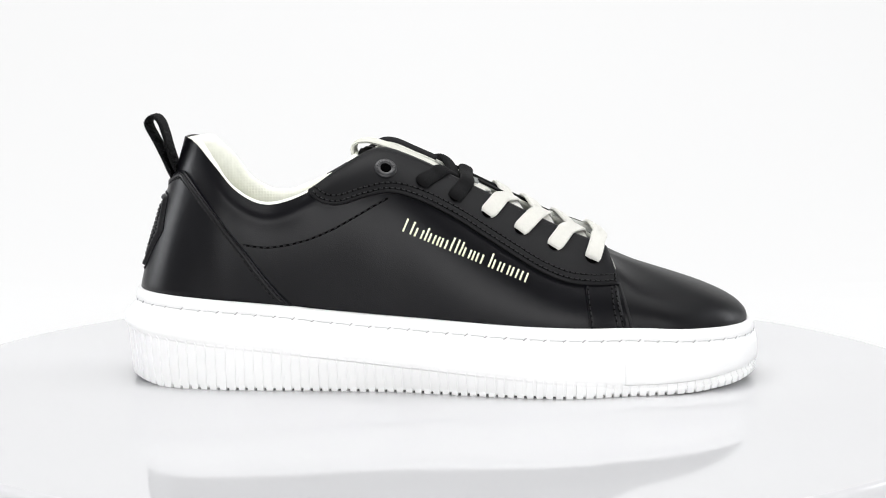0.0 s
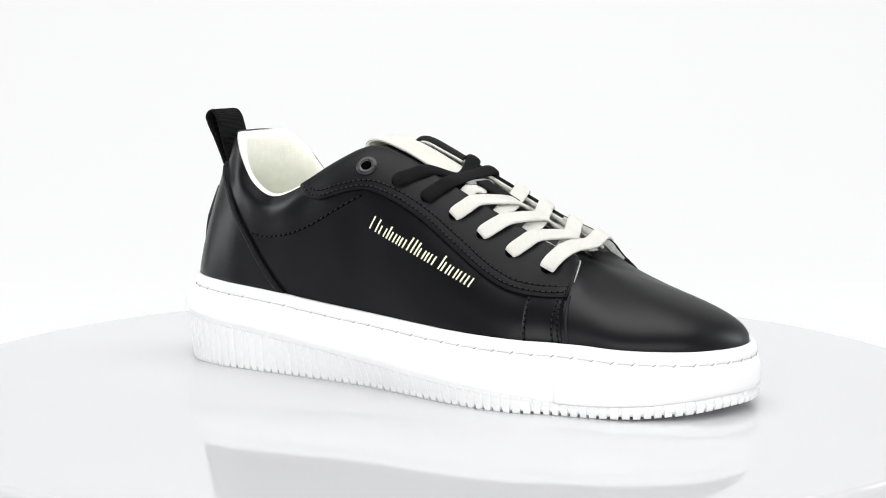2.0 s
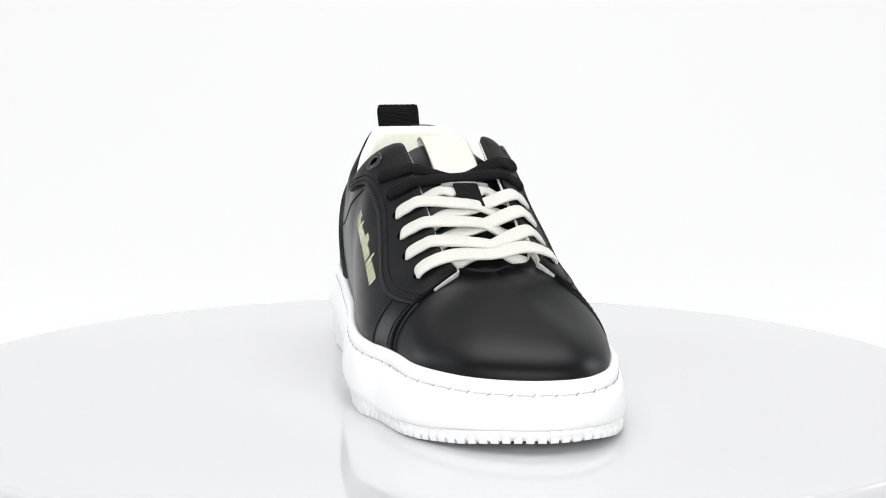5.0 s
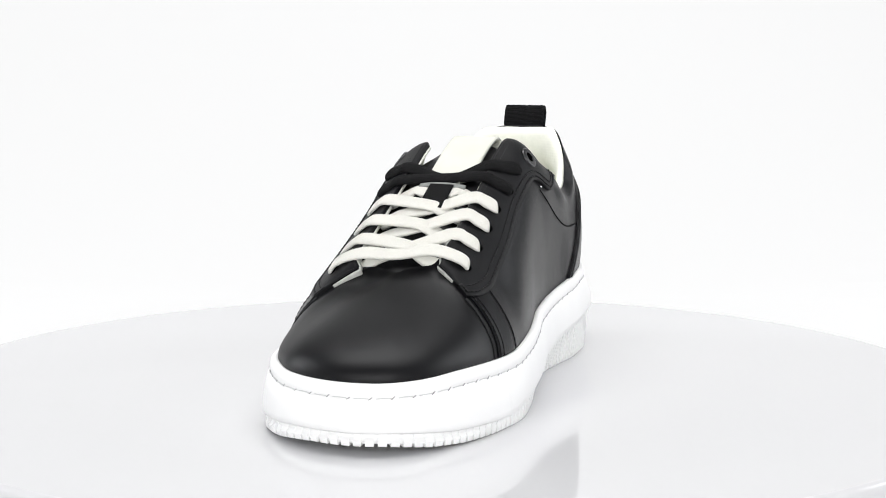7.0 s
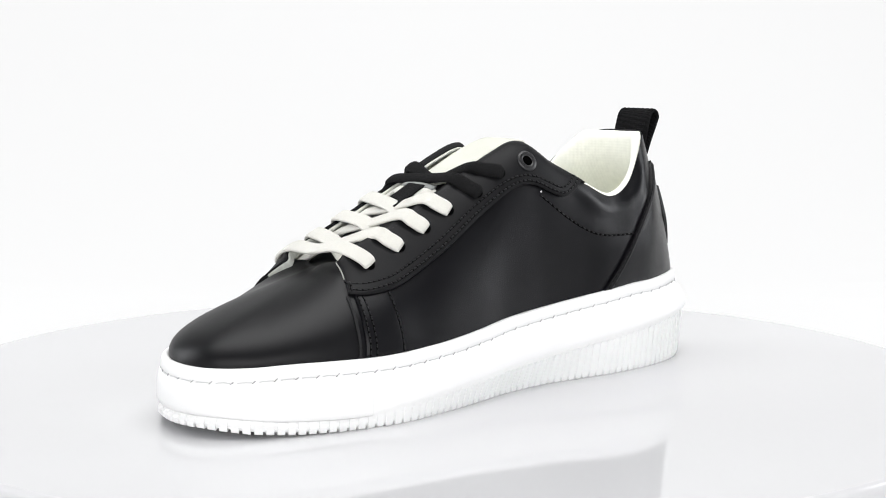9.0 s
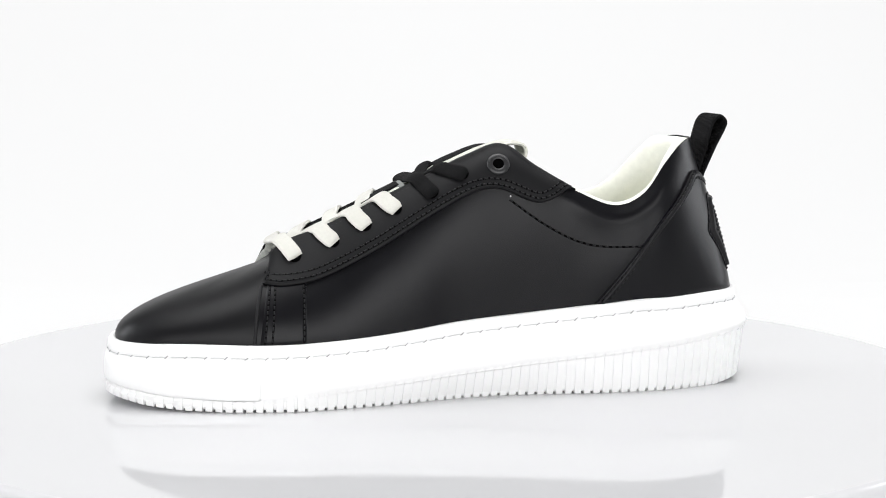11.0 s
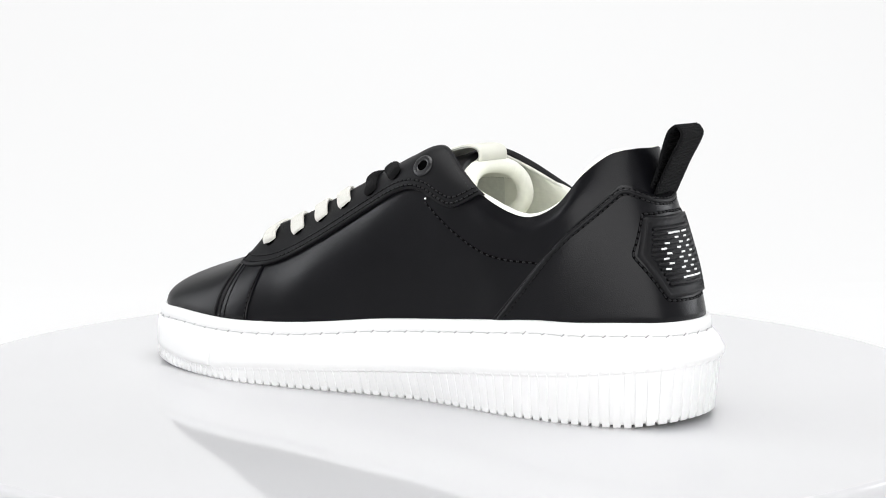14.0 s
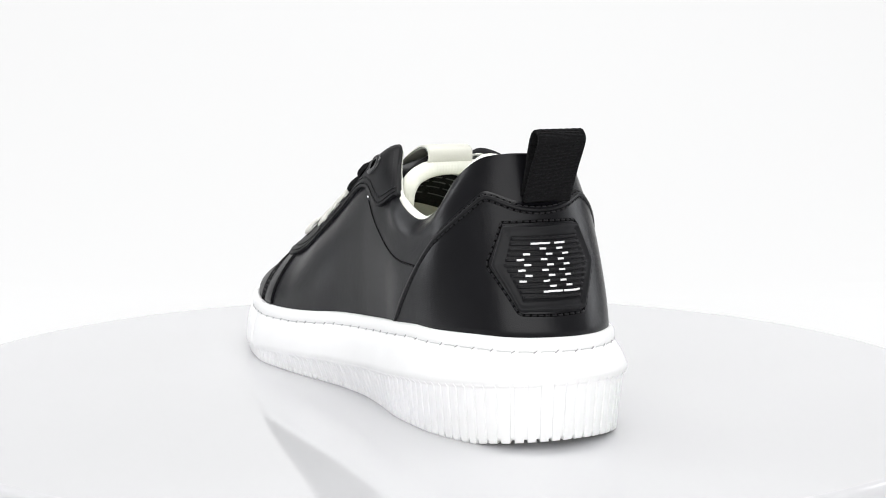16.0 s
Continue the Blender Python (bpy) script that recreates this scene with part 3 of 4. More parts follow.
def eyestays():
    made = []
    n = 110
    for side, pts, first, last in ((-1, EYESTAY_OUT, 6.05, 14.9), (1, EYESTAY_IN, len(STATIONS) - 6.05, 24.8)):
        low = line_uv(side, catmull(pts, 8), n)
        s = np.linspace(0, 1, n)
        drop = smoothstep(0.90, 1.0, s) * 0.10
        high = np.stack([(first + (last - first) * s) * SPAN, 1 - drop], 1)
        # the front corner of the flap stands a little off the toe piece
        raised = 0.0015 + 0.0026 * smoothstep(0.74, 0.94, s)[None] * np.linspace(0, 1, 18)[:, None] ** 2.5
        ob = patch("eyestay", low, high, 18, raised, LEATHER_MATTE, shoe, "matte black leather eyestay with double stitched edge")
        for d in (1.7, 4.0):
            c = shifted(pts, d)
            c = c[(c[:, 0] > -53) & (c[:, 0] < 84)]
            seam("eyestay_stitching", line_uv(side, c, 170), 0.00152, ob, 0.0025, 0.00036)
        # row of stitches inside the throat edge
        top = np.stack([np.linspace(first + (last - first) * 0.06, first + (last - first) * 0.76, 120) * SPAN, np.full(120, 0.93)], 1)
        seam("throat_stitching", top, 0.00125, ob, 0.0022, 0.00028)
        # front edge stitches
        f0 = low[-1] * 0.96 + high[-1] * 0.04
        f1 = low[-1] * 0.62 + high[-1] * 0.38
        ss = np.linspace(0, 1, 30)[:, None]
        fr = f0 * (1 - ss) + f1 * ss
        fr[:, 0] -= (1 if side < 0 else -1) * SPAN * 0.16
        seam("front_stitching", fr, 0.00165, ob, 0.0022, 0.00028)
        # pale mesh on the inner face of the raised flap
        keep = s > 0.76
        down = np.linspace(0.03, 0.5, 14)[:, None]
        q = np.vstack([high[keep], high[-1] * (1 - down) + low[-1] * down])
        tall = np.concatenate([raised[-1][keep], np.interp(1 - down[:, 0], np.linspace(0, 1, 18), raised[:, -1])])
        p, nn = on_skin(q[:, 0], q[:, 1])
        inward = unit(np.cross(unit(np.gradient(p, axis=0)), nn))
        if inward[len(p) // 2, 1] * side > 0:
            inward = -inward
        rows = [p + inward * 0.0005 + nn * (-0.0010 + (tall * 0.9 + 0.0004) * k)[:, None] for k in (0.0, 0.35, 0.7, 1.0)]
        face = mesh_object("flap_lining", np.array(rows).reshape(-1, 3), grid_faces(4, len(p)), FLAP_MESH, ob, "pale mesh lining of the flap")
        face.modifiers.new("thick", "SOLIDIFY").thickness = 0.0005
        made.append(ob)
    return made


eyestay_out, eyestay_in = eyestays()


def counter_line():
    left = [(-62.4, 37.5), (-68, 44.5), (-73.6, 51), (-84, 64.3), (-92, 73.4), (-99.4, 82.5), (-107, 91.5), (-111.5, 96.3)]
    rear = [(-19.5, 98.6), (-15, 97.8), (-8, 95.4), (2, 94.2), (11, 95.2), (17.5, 97.8), (21, 99)]
    right = [(-111.8, 97), (-107.5, 91.5), (-102.4, 85.5), (-93.3, 75.5), (-86, 67), (-74.6, 53.4), (-68, 45.8), (-63, 39.7)]
    uv = [find_uv(-1, *p) for p in left] + [find_uv(0, *p, 1) for p in rear] + [(lambda q: (q[0] - NU, q[1]))(find_uv(1, *p)) for p in right]
    return catmull(np.array(uv), 8)


def heel():
    line = smooth_line(even(counter_line() * np.array([1 / 60.0, 1.0]), 170), 2) * np.array([60.0, 1.0])
    low = line.copy()
    low[:, 1] = 0.0
    ob = patch("heel_counter", low, line, 20, 0.0013, LEATHER, shoe, "black leather heel counter with double stitching")
    mid = line.mean(0)
    for k, d in enumerate((0.022, 0.055)):
        c = line.copy()
        c[:, 1] -= d * (0.55 + 0.45 * np.sin(np.linspace(0, np.pi, len(c))))
        c[:, 0] = mid[0] + (c[:, 0] - mid[0]) * (1 - d * 0.62)
        c = c[(c[:, 1] > 0.03)]
        seam("counter_stitching", c, 0.00128, ob, 0.0026, 0.00042)
    c = line.copy()
    c[:, 1] -= 0.036 * (0.55 + 0.45 * np.sin(np.linspace(0, np.pi, len(c))))
    c[:, 0] = mid[0] + (c[:, 0] - mid[0]) * (1 - 0.036 * 0.62)
    cord("edge_roll", c[c[:, 1] > 0.01], 0.0012, ob, 0.0010, LEATHER_SMOOTH)
    return ob


counter = heel()


def badge():
    zs = np.array([52.4, 53.2, 70.4, 85.2, 86.0])
    yr = np.array([13.8, 15.2, 22.2, 17.6, 16.4])
    yl = np.array([-10.6, -12.0, -19.8, -14.2, -13.0])

    def sheet(inset, n, rows):
        z = np.linspace(zs[0] + inset, zs[-1] - inset, rows)
        a = np.interp(z, zs, yr) - inset * 1.1
        b = np.interp(z, zs, yl) + inset * 1.1
        s = np.linspace(0, 1, n)
        out = np.array([[find_uv(0, a[i] * (1 - t) + b[i] * t, z[i], 1) for t in s] for i in range(rows)])
        return out
    uv = sheet(0.0, 44, 38)
    p, nn = on_skin(uv[..., 0], uv[..., 1])
    rows, n = uv.shape[:2]
    r = np.minimum(np.minimum(np.arange(rows), np.arange(rows)[::-1])[:, None], np.minimum(np.arange(n), np.arange(n)[::-1])[None])
    # raised double frame round a sunk field
    h = np.choose(np.clip(r, 0, 5), [0.0006, 0.0029, 0.0030, 0.0016, 0.0024, 0.0015])
    g = p + nn * h[..., None]
    f = grid_faces(rows, n)
    ob = mesh_object("heel_badge", g.reshape(-1, 3), orient(g.reshape(-1, 3), f, nn.reshape(-1, 3), rows * n), RUBBER, shoe, "six-sided black ribbed rubber badge")
    # ribs across the badge, and the pale dashes on them
    for k in range(12):
        z = 58.15 + k * 2.03
        a, b = np.interp(z, zs, yr) - 4.2, np.interp(z, zs, yl) + 4.2
        q = np.array([find_uv(0, y, z, 1) for y in np.linspace(a, b, 26)])
        q = smooth_line(q)
        p, nn = on_skin(q[:, 0], q[:, 1], 0.0021)
        v, f = sweep(p, nn, 0.00062, 0.00075, 8, 3)
        mesh_object("badge_rib", v, f, RUBBER, ob)
    rows_ = [(60.18, [(5.6, -2.0), (-2.6, -9.5)])]
    rows_ += [(60.18 + 2.03 * k, [(y - 2.3 * (k % 2), y - 2.5 - 2.3 * (k % 2)) for y in (13.9, 5.2, -1.6)][0 if 2 <= k <= 7 else 1:]) for k in range(1, 9)]
    rows_ += [(78.45, [(8.4, 0.7), (-1.0, -5.3)])]
    for z, dashes in rows_:
        for a, b in dashes:
            q = np.array([find_uv(0, y, z, 1) for y in np.linspace(a, b, 7)])
            p, nn = on_skin(smooth_line(q)[:, 0], q[:, 1], 0.00275)
            v, f = sweep(p, nn, 0.00042, 0.00026, 8, 2.5)
            mesh_object("badge_dash", v, f, WHITE_PRINT, ob)
    # stitches round the badge
    ring = [(17.2, 86.9), (23.2, 70.4), (15.0, 51.6), (2, 51.2), (-11.8, 51.6), (-20.8, 70.4), (-13.8, 86.9), (2, 87.3), (17.2, 86.9)]
    c = even(np.array(ring, float), 120)
    seam("badge_stitching", smooth_line(np.array([find_uv(0, a, b, 1) for a, b in c])), 0.0014, counter, 0.0027, 0.00040)


badge()


def panels():
    # strip beside the toe piece, down to the sole, on either side
    for side, a, b in ((-1, [(69.5, 50.5), (70.7, 40), (72, 31)], [(84.2, 50), (86, 40), (88.6, 30.6)]), (1, [(66.6, 54.5), (67.3, 41), (67.8, 29.4)], [(83, 53), (85.4, 42), (87.4, 28.9)])):
        la, lb = line_uv(side, catmull(a, 6), 24), line_uv(side, catmull(b, 6), 24)
        ob = patch("side_strip", la, lb, 10, 0.0007, LEATHER, shoe, "black leather strip beside the toe piece")
        for base, d in ((la, 0.05), (lb, -0.10), (lb, -0.26)):
            other = lb if base is la else la
            seam("strip_stitching", base * (1 - abs(d)) + other * abs(d), 0.00074, ob, 0.0024, 0.00032)
    # toe piece edge, a fold line where the toe leather passes under
    for side, pts in ((-1, [(85.5, 49), (88.2, 40), (90.8, 30.4)]), (1, [(85.8, 52), (88.2, 42), (90, 28.7)])):
        cord("toe_edge", line_uv(side, catmull(pts, 6), 24), 0.0003, shoe, 0.0007, EDGE)
    # padded collar seams
    for side, pts in ((-1, [(-84.5, 66.6), (-73.6, 65.6), (-60.6, 67.7), (-50.3, 71.1), (-40.1, 76), (-30.1, 81.8), (-19, 88)]), (1, [(-24.7, 88.1), (-32.2, 82.5), (-42.3, 75.7), (-54.8, 69.4), (-67.1, 66.6), (-86.5, 66.1)])):
        q = line_uv(side, catmull(pts, 8), 110)
        seam("collar_stitching", q, 0.0001, shoe, 0.0030, 0.00032, gap=0.6)
        # dark cord along the seam paints the shade of the crease
        cord("collar_crease_shade", q, -0.0003, shoe, 0.0005, GROOVE_SHADE)
    # small bright rivet at the end of the inner seam
    q = find_uv(1, -25.0, 89.6)
    p, nn = on_skin(*q, 0.0006)
    bm = bmesh.new()
    bmesh.ops.create_uvsphere(bm, u_segments=12, v_segments=8, radius=0.0006, matrix=Matrix.Translation(p))
    part("rivet", bm, CHROME, shoe, "tiny bright rivet")


CHROME = material("bright_metal", (0.7, 0.7, 0.7), 0.25, metal=1.0, bump=0.02)
panels()


# ---- printed mark: plain upright bars ----
def mark():
    o, d, up = np.array([-12.2, 73.6]), unit(np.array([55.6, -22.6])), unit(np.array([0.40, 0.92]))
    slots = [(0.004, 7.0), (0.062, 7.0), (0.098, 4.6), (0.146, 4.6), (0.178, 6.6), (0.208, 4.6), (0.244, 4.6), (0.276, 4.6), (0.304, 4.6), (0.340, 4.6),
             (0.382, 7.0), (0.422, 7.0), (0.458, 6.6), (0.486, 4.6), (0.530, 4.6), (0.560, 4.6), (0.590, 4.6), (0.628, 4.6),
             (0.694, 7.0), (0.724, 4.6), (0.766, 4.6), (0.796, 4.6), (0.842, 4.6), (0.872, 4.6), (0.910, 4.6), (0.946, 4.6), (0.986, 4.6)]
    for s, high in slots:
        a = o + d * s * 60.0
        q = np.array([[find_uv(-1, *(a + up * hh + d * w)) for w in (-0.5, 0.5)] for hh in np.linspace(0, high * 0.86, 5)])
        p, nn = on_skin(q[..., 0], q[..., 1], 0.0001)
        c = p.mean(1)
        v, f = sweep(c, nn.mean(1), 0.00044, 0.00014, 8, 3)
        mesh_object("letter_bar", v, f, PRINT, shoe)


mark()


# ---- pull tab ----
def turned(verts, m, c=(-0.123, -0.0017, 0.0)):
    """The points turned by m about the upright through c."""
    return (np.asarray(verts) - np.array(c)) @ np.array(m).T + np.array(c)


def pull_tab():
    line = [(-126.6, 95.5), (-129, 101), (-133.2, 110), (-137.2, 117.6), (-138.2, 121.2), (-135.6, 123.9), (-132.4, 121.6), (-130.3, 116), (-128.6, 109.5), (-126.8, 103.5), (-124.6, 98)]
    c = (catmull(line, 6) + np.array([4.0, -0.6])) * MM
    y0 = -0.0017
    path = np.stack([c[:, 0], np.full(len(c), y0), c[:, 1]], 1)
    t = unit(np.gradient(path, axis=0))
    side = np.array([0, 1.0, 0])
    nrm = np.cross(t, np.broadcast_to(side, t.shape))
    twist = Matrix.Rotation(radians(3.0), 3, "Z")
    v, f = sweep(path, nrm, 0.0108, 0.00075, 18, 7)
    v = turned(v, twist)
    ob = mesh_object("pull_tab", v, f, WEBBING, shoe, "black ribbed webbing pull tab")
    # cross threads of the webbing
    k = 62
    q = even(np.hstack([path, nrm]), k)
    for side_ in (1, -1):
        verts, faces = [], []
        for i in range(2, k - 2):
            yy = np.linspace(-0.0099, 0.0099, 14)
            pts = q[i, :3] + np.stack([0 * yy, yy, 0 * yy], 1) + q[i, 3:] * side_ * (0.00072 + 0.00010 * np.cos(np.arange(14) * np.pi))[:, None]
            v, f = sweep(pts, np.broadcast_to(q[i, 3:], pts.shape), 0.00024, 0.00014, 5, 2)
            o = len(verts)
            verts += list(v)
            faces += [tuple(a + o for a in g) for g in f]
        verts = turned(verts, twist)
        mesh_object("webbing_threads", verts, faces, WEBBING, ob)


pull_tab()

# ---- tongue ----
CREST = [(82, 57), (60, 68.5), (40, 78.8), (20, 89), (0, 99), (-14, 105.6), (-24, 109.3), (-30.5, 110.9), (-34.5, 110.6)]
crest = even(catmull(CREST, 8), 61)


def dip(a):
    """How far the tongue lies under the strap near its end, in millimetres; a runs to 60."""
    return 1.9 * smoothstep(44, 57, a)


def tongue_point(a, y, lift=0.0):
    """Place and normal on the tongue at share a of its length and y millimetres across."""
    a = np.clip(np.asarray(a, float), 0, 1) * 60
    x, z = np.interp(a, np.arange(61), crest[:, 0]), np.interp(a, np.arange(61), crest[:, 1])
    t = np.gradient(crest, axis=0)
    tx, tz = np.interp(a, np.arange(61), t[:, 0]), np.interp(a, np.arange(61), t[:, 1])
    y = np.asarray(y, float)
    sag = (11.5 + 9.0 * smoothstep(45, 60, a)) * (np.abs(y) / 30) ** 2.2
    n = unit(np.stack([tz + 0 * y, 0.025 * 26 * y / 30 * np.hypot(tx, tz), -tx + 0 * y], -1))
    sag = sag + dip(a)
    p = np.stack([x - sag * n[..., 0] * 0.9 - 5.0 * (y / 26) ** 2 * smoothstep(45, 60, a), y + 0.5 + 0 * x, z - sag * n[..., 2]], -1) * MM
    return p + n * lift, n


def tongue():
    A, Y = np.meshgrid(np.linspace(0, 1, 50), np.linspace(-1, 1, 31), indexing="ij")
    width = 27.5 * (1 - 0.16 * smoothstep(0.5, 0.0, A)) * np.sqrt(np.clip(1 - (np.clip(A - 0.90, 0, 1) / 0.10) ** 2 * 0.15, 0.05, 1))
    p, n = tongue_point(A, Y * width)
    edge = np.maximum(np.abs(Y), smoothstep(0.94, 1.0, A) ** 2)
    top = p + n * (-0.0012 * edge ** 8)[..., None]
    low = p - n * (0.0006 + 0.0016 * (1 - edge ** 6))[..., None]
    rows, cols = A.shape
    v = np.vstack([top.reshape(-1, 3), low.reshape(-1, 3)])
    f = grid_faces(rows, cols)
    k = rows * cols
    g = f + [tuple(i + k for i in q[::-1]) for q in f]
    ring = [j for j in range(cols)] + [i * cols + cols - 1 for i in range(1, rows)] + [(rows - 1) * cols + j for j in range(cols - 2, -1, -1)] + [i * cols for i in range(rows - 2, 0, -1)]
    g += [(ring[i], ring[(i + 1) % len(ring)], ring[(i + 1) % len(ring)] + k, ring[i] + k) for i in range(len(ring))]
    ob = mesh_object("tongue", v, g, LEATHER_SMOOTH, shoe, "padded black tongue with cream lining")
    fix_normals(ob)
    # lining on its inner side, thin in the middle
    pad = 0.0030 * (1 - np.abs(Y) ** 8) * (1 - smoothstep(0.975, 1.0, A) ** 2 * 0.8)
    up_ = p - n * 0.0010
    dn = p - n * (0.0011 + pad)[..., None]
    sel = A[:, 0] > 0.12
    up_, dn = up_[sel], dn[sel]
    rr = sel.sum()
    v = np.vstack([up_.reshape(-1, 3), dn.reshape(-1, 3)])
    f = grid_faces(rr, cols)
    k = rr * cols
    ring = [j for j in range(cols)] + [i * cols + cols - 1 for i in range(1, rr)] + [(rr - 1) * cols + j for j in range(cols - 2, -1, -1)] + [i * cols for i in range(rr - 2, 0, -1)]
    g = f + [tuple(i + k for i in q[::-1]) for q in f] + [(ring[i], ring[(i + 1) % len(ring)], ring[(i + 1) % len(ring)] + k, ring[i] + k) for i in range(len(ring))]
    pad_ob = mesh_object("tongue_padding", v, g, LINING, ob, "soft cream textured padding")
    fix_normals(pad_ob)
    # thick padded roll round the rim of that side
    half = [(-8, 20, 76), (-18, 21.0, 75.5), (-28, 22.0, 77), (-35, 23.2, 81), (-38.6, 23.8, 87), (-38.4, 22.6, 93.4), (-37, 18.6, 98.4), (-35.8, 12.4, 101.4), (-35.0, 6, 102.7)]
    line = catmull([(x_, -y_, z_) for x_, y_, z_ in half] + [(-34.8, 0.0, 103.0)] + [(x_, y_, z_) for x_, y_, z_ in half[::-1]], 8) * MM
    path = even(line, 130)
    path = np.hstack([path, np.tile([[-1.0, 0, 0.2]], (130, 1))])
    v, f = sweep(path[:, :3], unit(path[:, 3:]), 0.0038, 0.0038, 16, 2.1)
    fix_normals(mesh_object("padded_roll", v, f, LINING, ob, "thick soft cream roll"))
    # folded cream strap down the middle
    a = np.linspace(0.60, 1.0, 40)
    top, nn = tongue_point(a, np.full(40, 1.0), (0.0008 + dip(a * 60) * MM)[:, None])
    end, ne = top[-1], nn[-1]
    back = np.array([[-1.5, 0, -0.5], [-2.6, 0, -1.8], [-3.0, 0, -3.6], [-2.7, 0, -5.4], [-1.6, 0, -6.8]]) * MM + end
    path = np.vstack([top, back])
    tg = unit(np.gradient(path, axis=0))
    nr = unit(np.cross(tg, np.array([0, 1.0, 0])))
    if nr[5, 2] < 0:
        nr = -nr
    hw = np.full(len(path), 0.0108)
    hw[:5] *= np.array([0.35, 0.55, 0.75, 0.9, 1.0])
    v, f = sweep(path, nr, hw, 0.0009, 14, 7)
    st_ob = mesh_object("tongue_strap", v, f, STRAP, shoe, "cream leather strap folded over the top")
    fix_normals(st_ob)
    v, f = sweep(even(path[8:-3], 40) - nr[20] * 0.0002, even(nr[8:-3], 40), 0.0111, 0.00045, 8, 6)
    fix_normals(mesh_object("strap_edge", v, f, STRAP_EDGE, st_ob, "grey cut edge of the strap"))
    # stitched lower end and the black keeper for the laces
    p, n = tongue_point(np.full(12, 0.555), np.linspace(-9, 11, 12), 0.0040)
    v, f = sweep(p, n, 0.0016, 0.0006, 8, 3)
    mesh_object("strap_end", v, f, STRAP_EDGE, st_ob, "grey stitched strap end")
    p, n = tongue_point(np.linspace(0.40, 0.55, 10), np.full(10, 1.0), 0.0042)
    v, f = sweep(p, n, 0.0058, 0.0006, 10, 6)
    fix_normals(mesh_object("lace_keeper", v, f, LACE_BLACK, ob, "black loop that holds the laces"))
    # sewn label on the inner side, with unreadable pale lines
    def under(aa, yy, lift):
        q, m = tongue_point(aa, yy)
        w = 27.5
        d = 0.0011 + 0.0030 * (1 - np.abs(np.asarray(yy) / w) ** 8)
        return q - m * (np.asarray(d) + lift)[..., None], -m
    AA, YY = np.meshgrid(np.linspace(0.50, 0.79, 8), np.linspace(-26, 8, 14), indexing="ij")
    q, m = under(AA, YY, 0.0006)
    f = grid_faces(8, 14)
    lab = mesh_object("tongue_label", q.reshape(-1, 3), f, LABEL, shoe, "black woven label with pale lines")
    lab.modifiers.new("thick", "SOLIDIFY").thickness = 0.0004
    for aa, spans in ((0.748, ((-23, -12), (-10, 2))), (0.705, ((-22, -16), (-14, -7), (-5, 2))), (0.66, ((-22, -15), (-13, -6), (-4, 2))), (0.60, ((-21, -10), (-7, 1)))):
        for y0, y1 in spans:
            q, m = under(np.full(8, aa), np.linspace(y0, y1, 8), 0.0012)
            v, f = sweep(q, m, 0.0005, 0.00015, 6, 3)
            mesh_object("label_line", v, f, LABEL_LINE, lab)


def fix_normals(ob):
    bm = bmesh.new()
    bm.from_mesh(ob.data)
    bmesh.ops.recalc_face_normals(bm, faces=bm.faces)
    bm.to_mesh(ob.data)
    bm.free()


STRAP_EDGE = material("grey_cut_edge", (0.22, 0.23, 0.22), 0.85, spec=0.1, vary=0.1, vscale=400, bump=0.2, bscale=1200)
# flat black for the hole discs, shade of depth put into colour
HOLE_SHADE = material("hole_depth_shade", (0.0015, 0.0015, 0.0015), 1.0, spec=0.0)
LABEL = material("black_woven_label", (0.012, 0.012, 0.012), 0.8, spec=0.2, bump=0.4, bscale=1500, kind="weave")
LABEL_LINE = material("pale_woven_thread", (0.16, 0.165, 0.165), 0.8, spec=0.2, bump=0.3, bscale=2000)
tongue()

# ---- laces ----
HOLES_OUT = [(72.6, 58.5), (55.5, 64.8), (40.2, 72), (25.4, 79.5), (10.6, 86.9), (-4.4, 93.8)]
HOLES_IN = [(70, 62.4), (53, 69), (38.5, 76), (25, 83), (8.9, 90), (-5, 98.2)]
SLOPE = unit(np.array([0.42, 0, 0.907]))


def throat_edge(side, x):
    """Place on the throat edge at x millimetres, and its normal."""
    sel = np.arange(7 * SPAN, 14 * SPAN) if side < 0 else np.arange(25 * SPAN, 32 * SPAN)
    i = sel[np.argmin(np.abs(RIM[sel, 0] - x * MM))]
    return RIM[i], unit(NORM[-2][i] + SLOPE)


def lace(name, pts, nrms, half_w, half_h, mat, label, power=3.0, narrow=0.08):
    c = even(catmull(np.hstack([np.array(pts), np.array(nrms)]), 10), 64)
    wob = np.sin(np.linspace(0, 9, 64))[:, None] * 0.0002
    s = np.linspace(0, 1, 64)
    taper = np.sqrt(np.clip(1 - (1 - np.clip(np.minimum(s, 1 - s) / narrow, 0, 1)) ** 2, 0.09, 1))
    n = unit(c[:, 3:])
    v, f = sweep(c[:, :3] + n * wob, n, half_w * taper, half_h * (1 + 0.35 * (1 - taper)), 14, power)
    ob = mesh_object(name, v, f, mat, shoe, label)
    fix_normals(ob)
    return ob


def hole_point(side, k):
    x, z = (HOLES_OUT if side < 0 else HOLES_IN)[k]
    return on_skin(*find_uv(side, x, z))


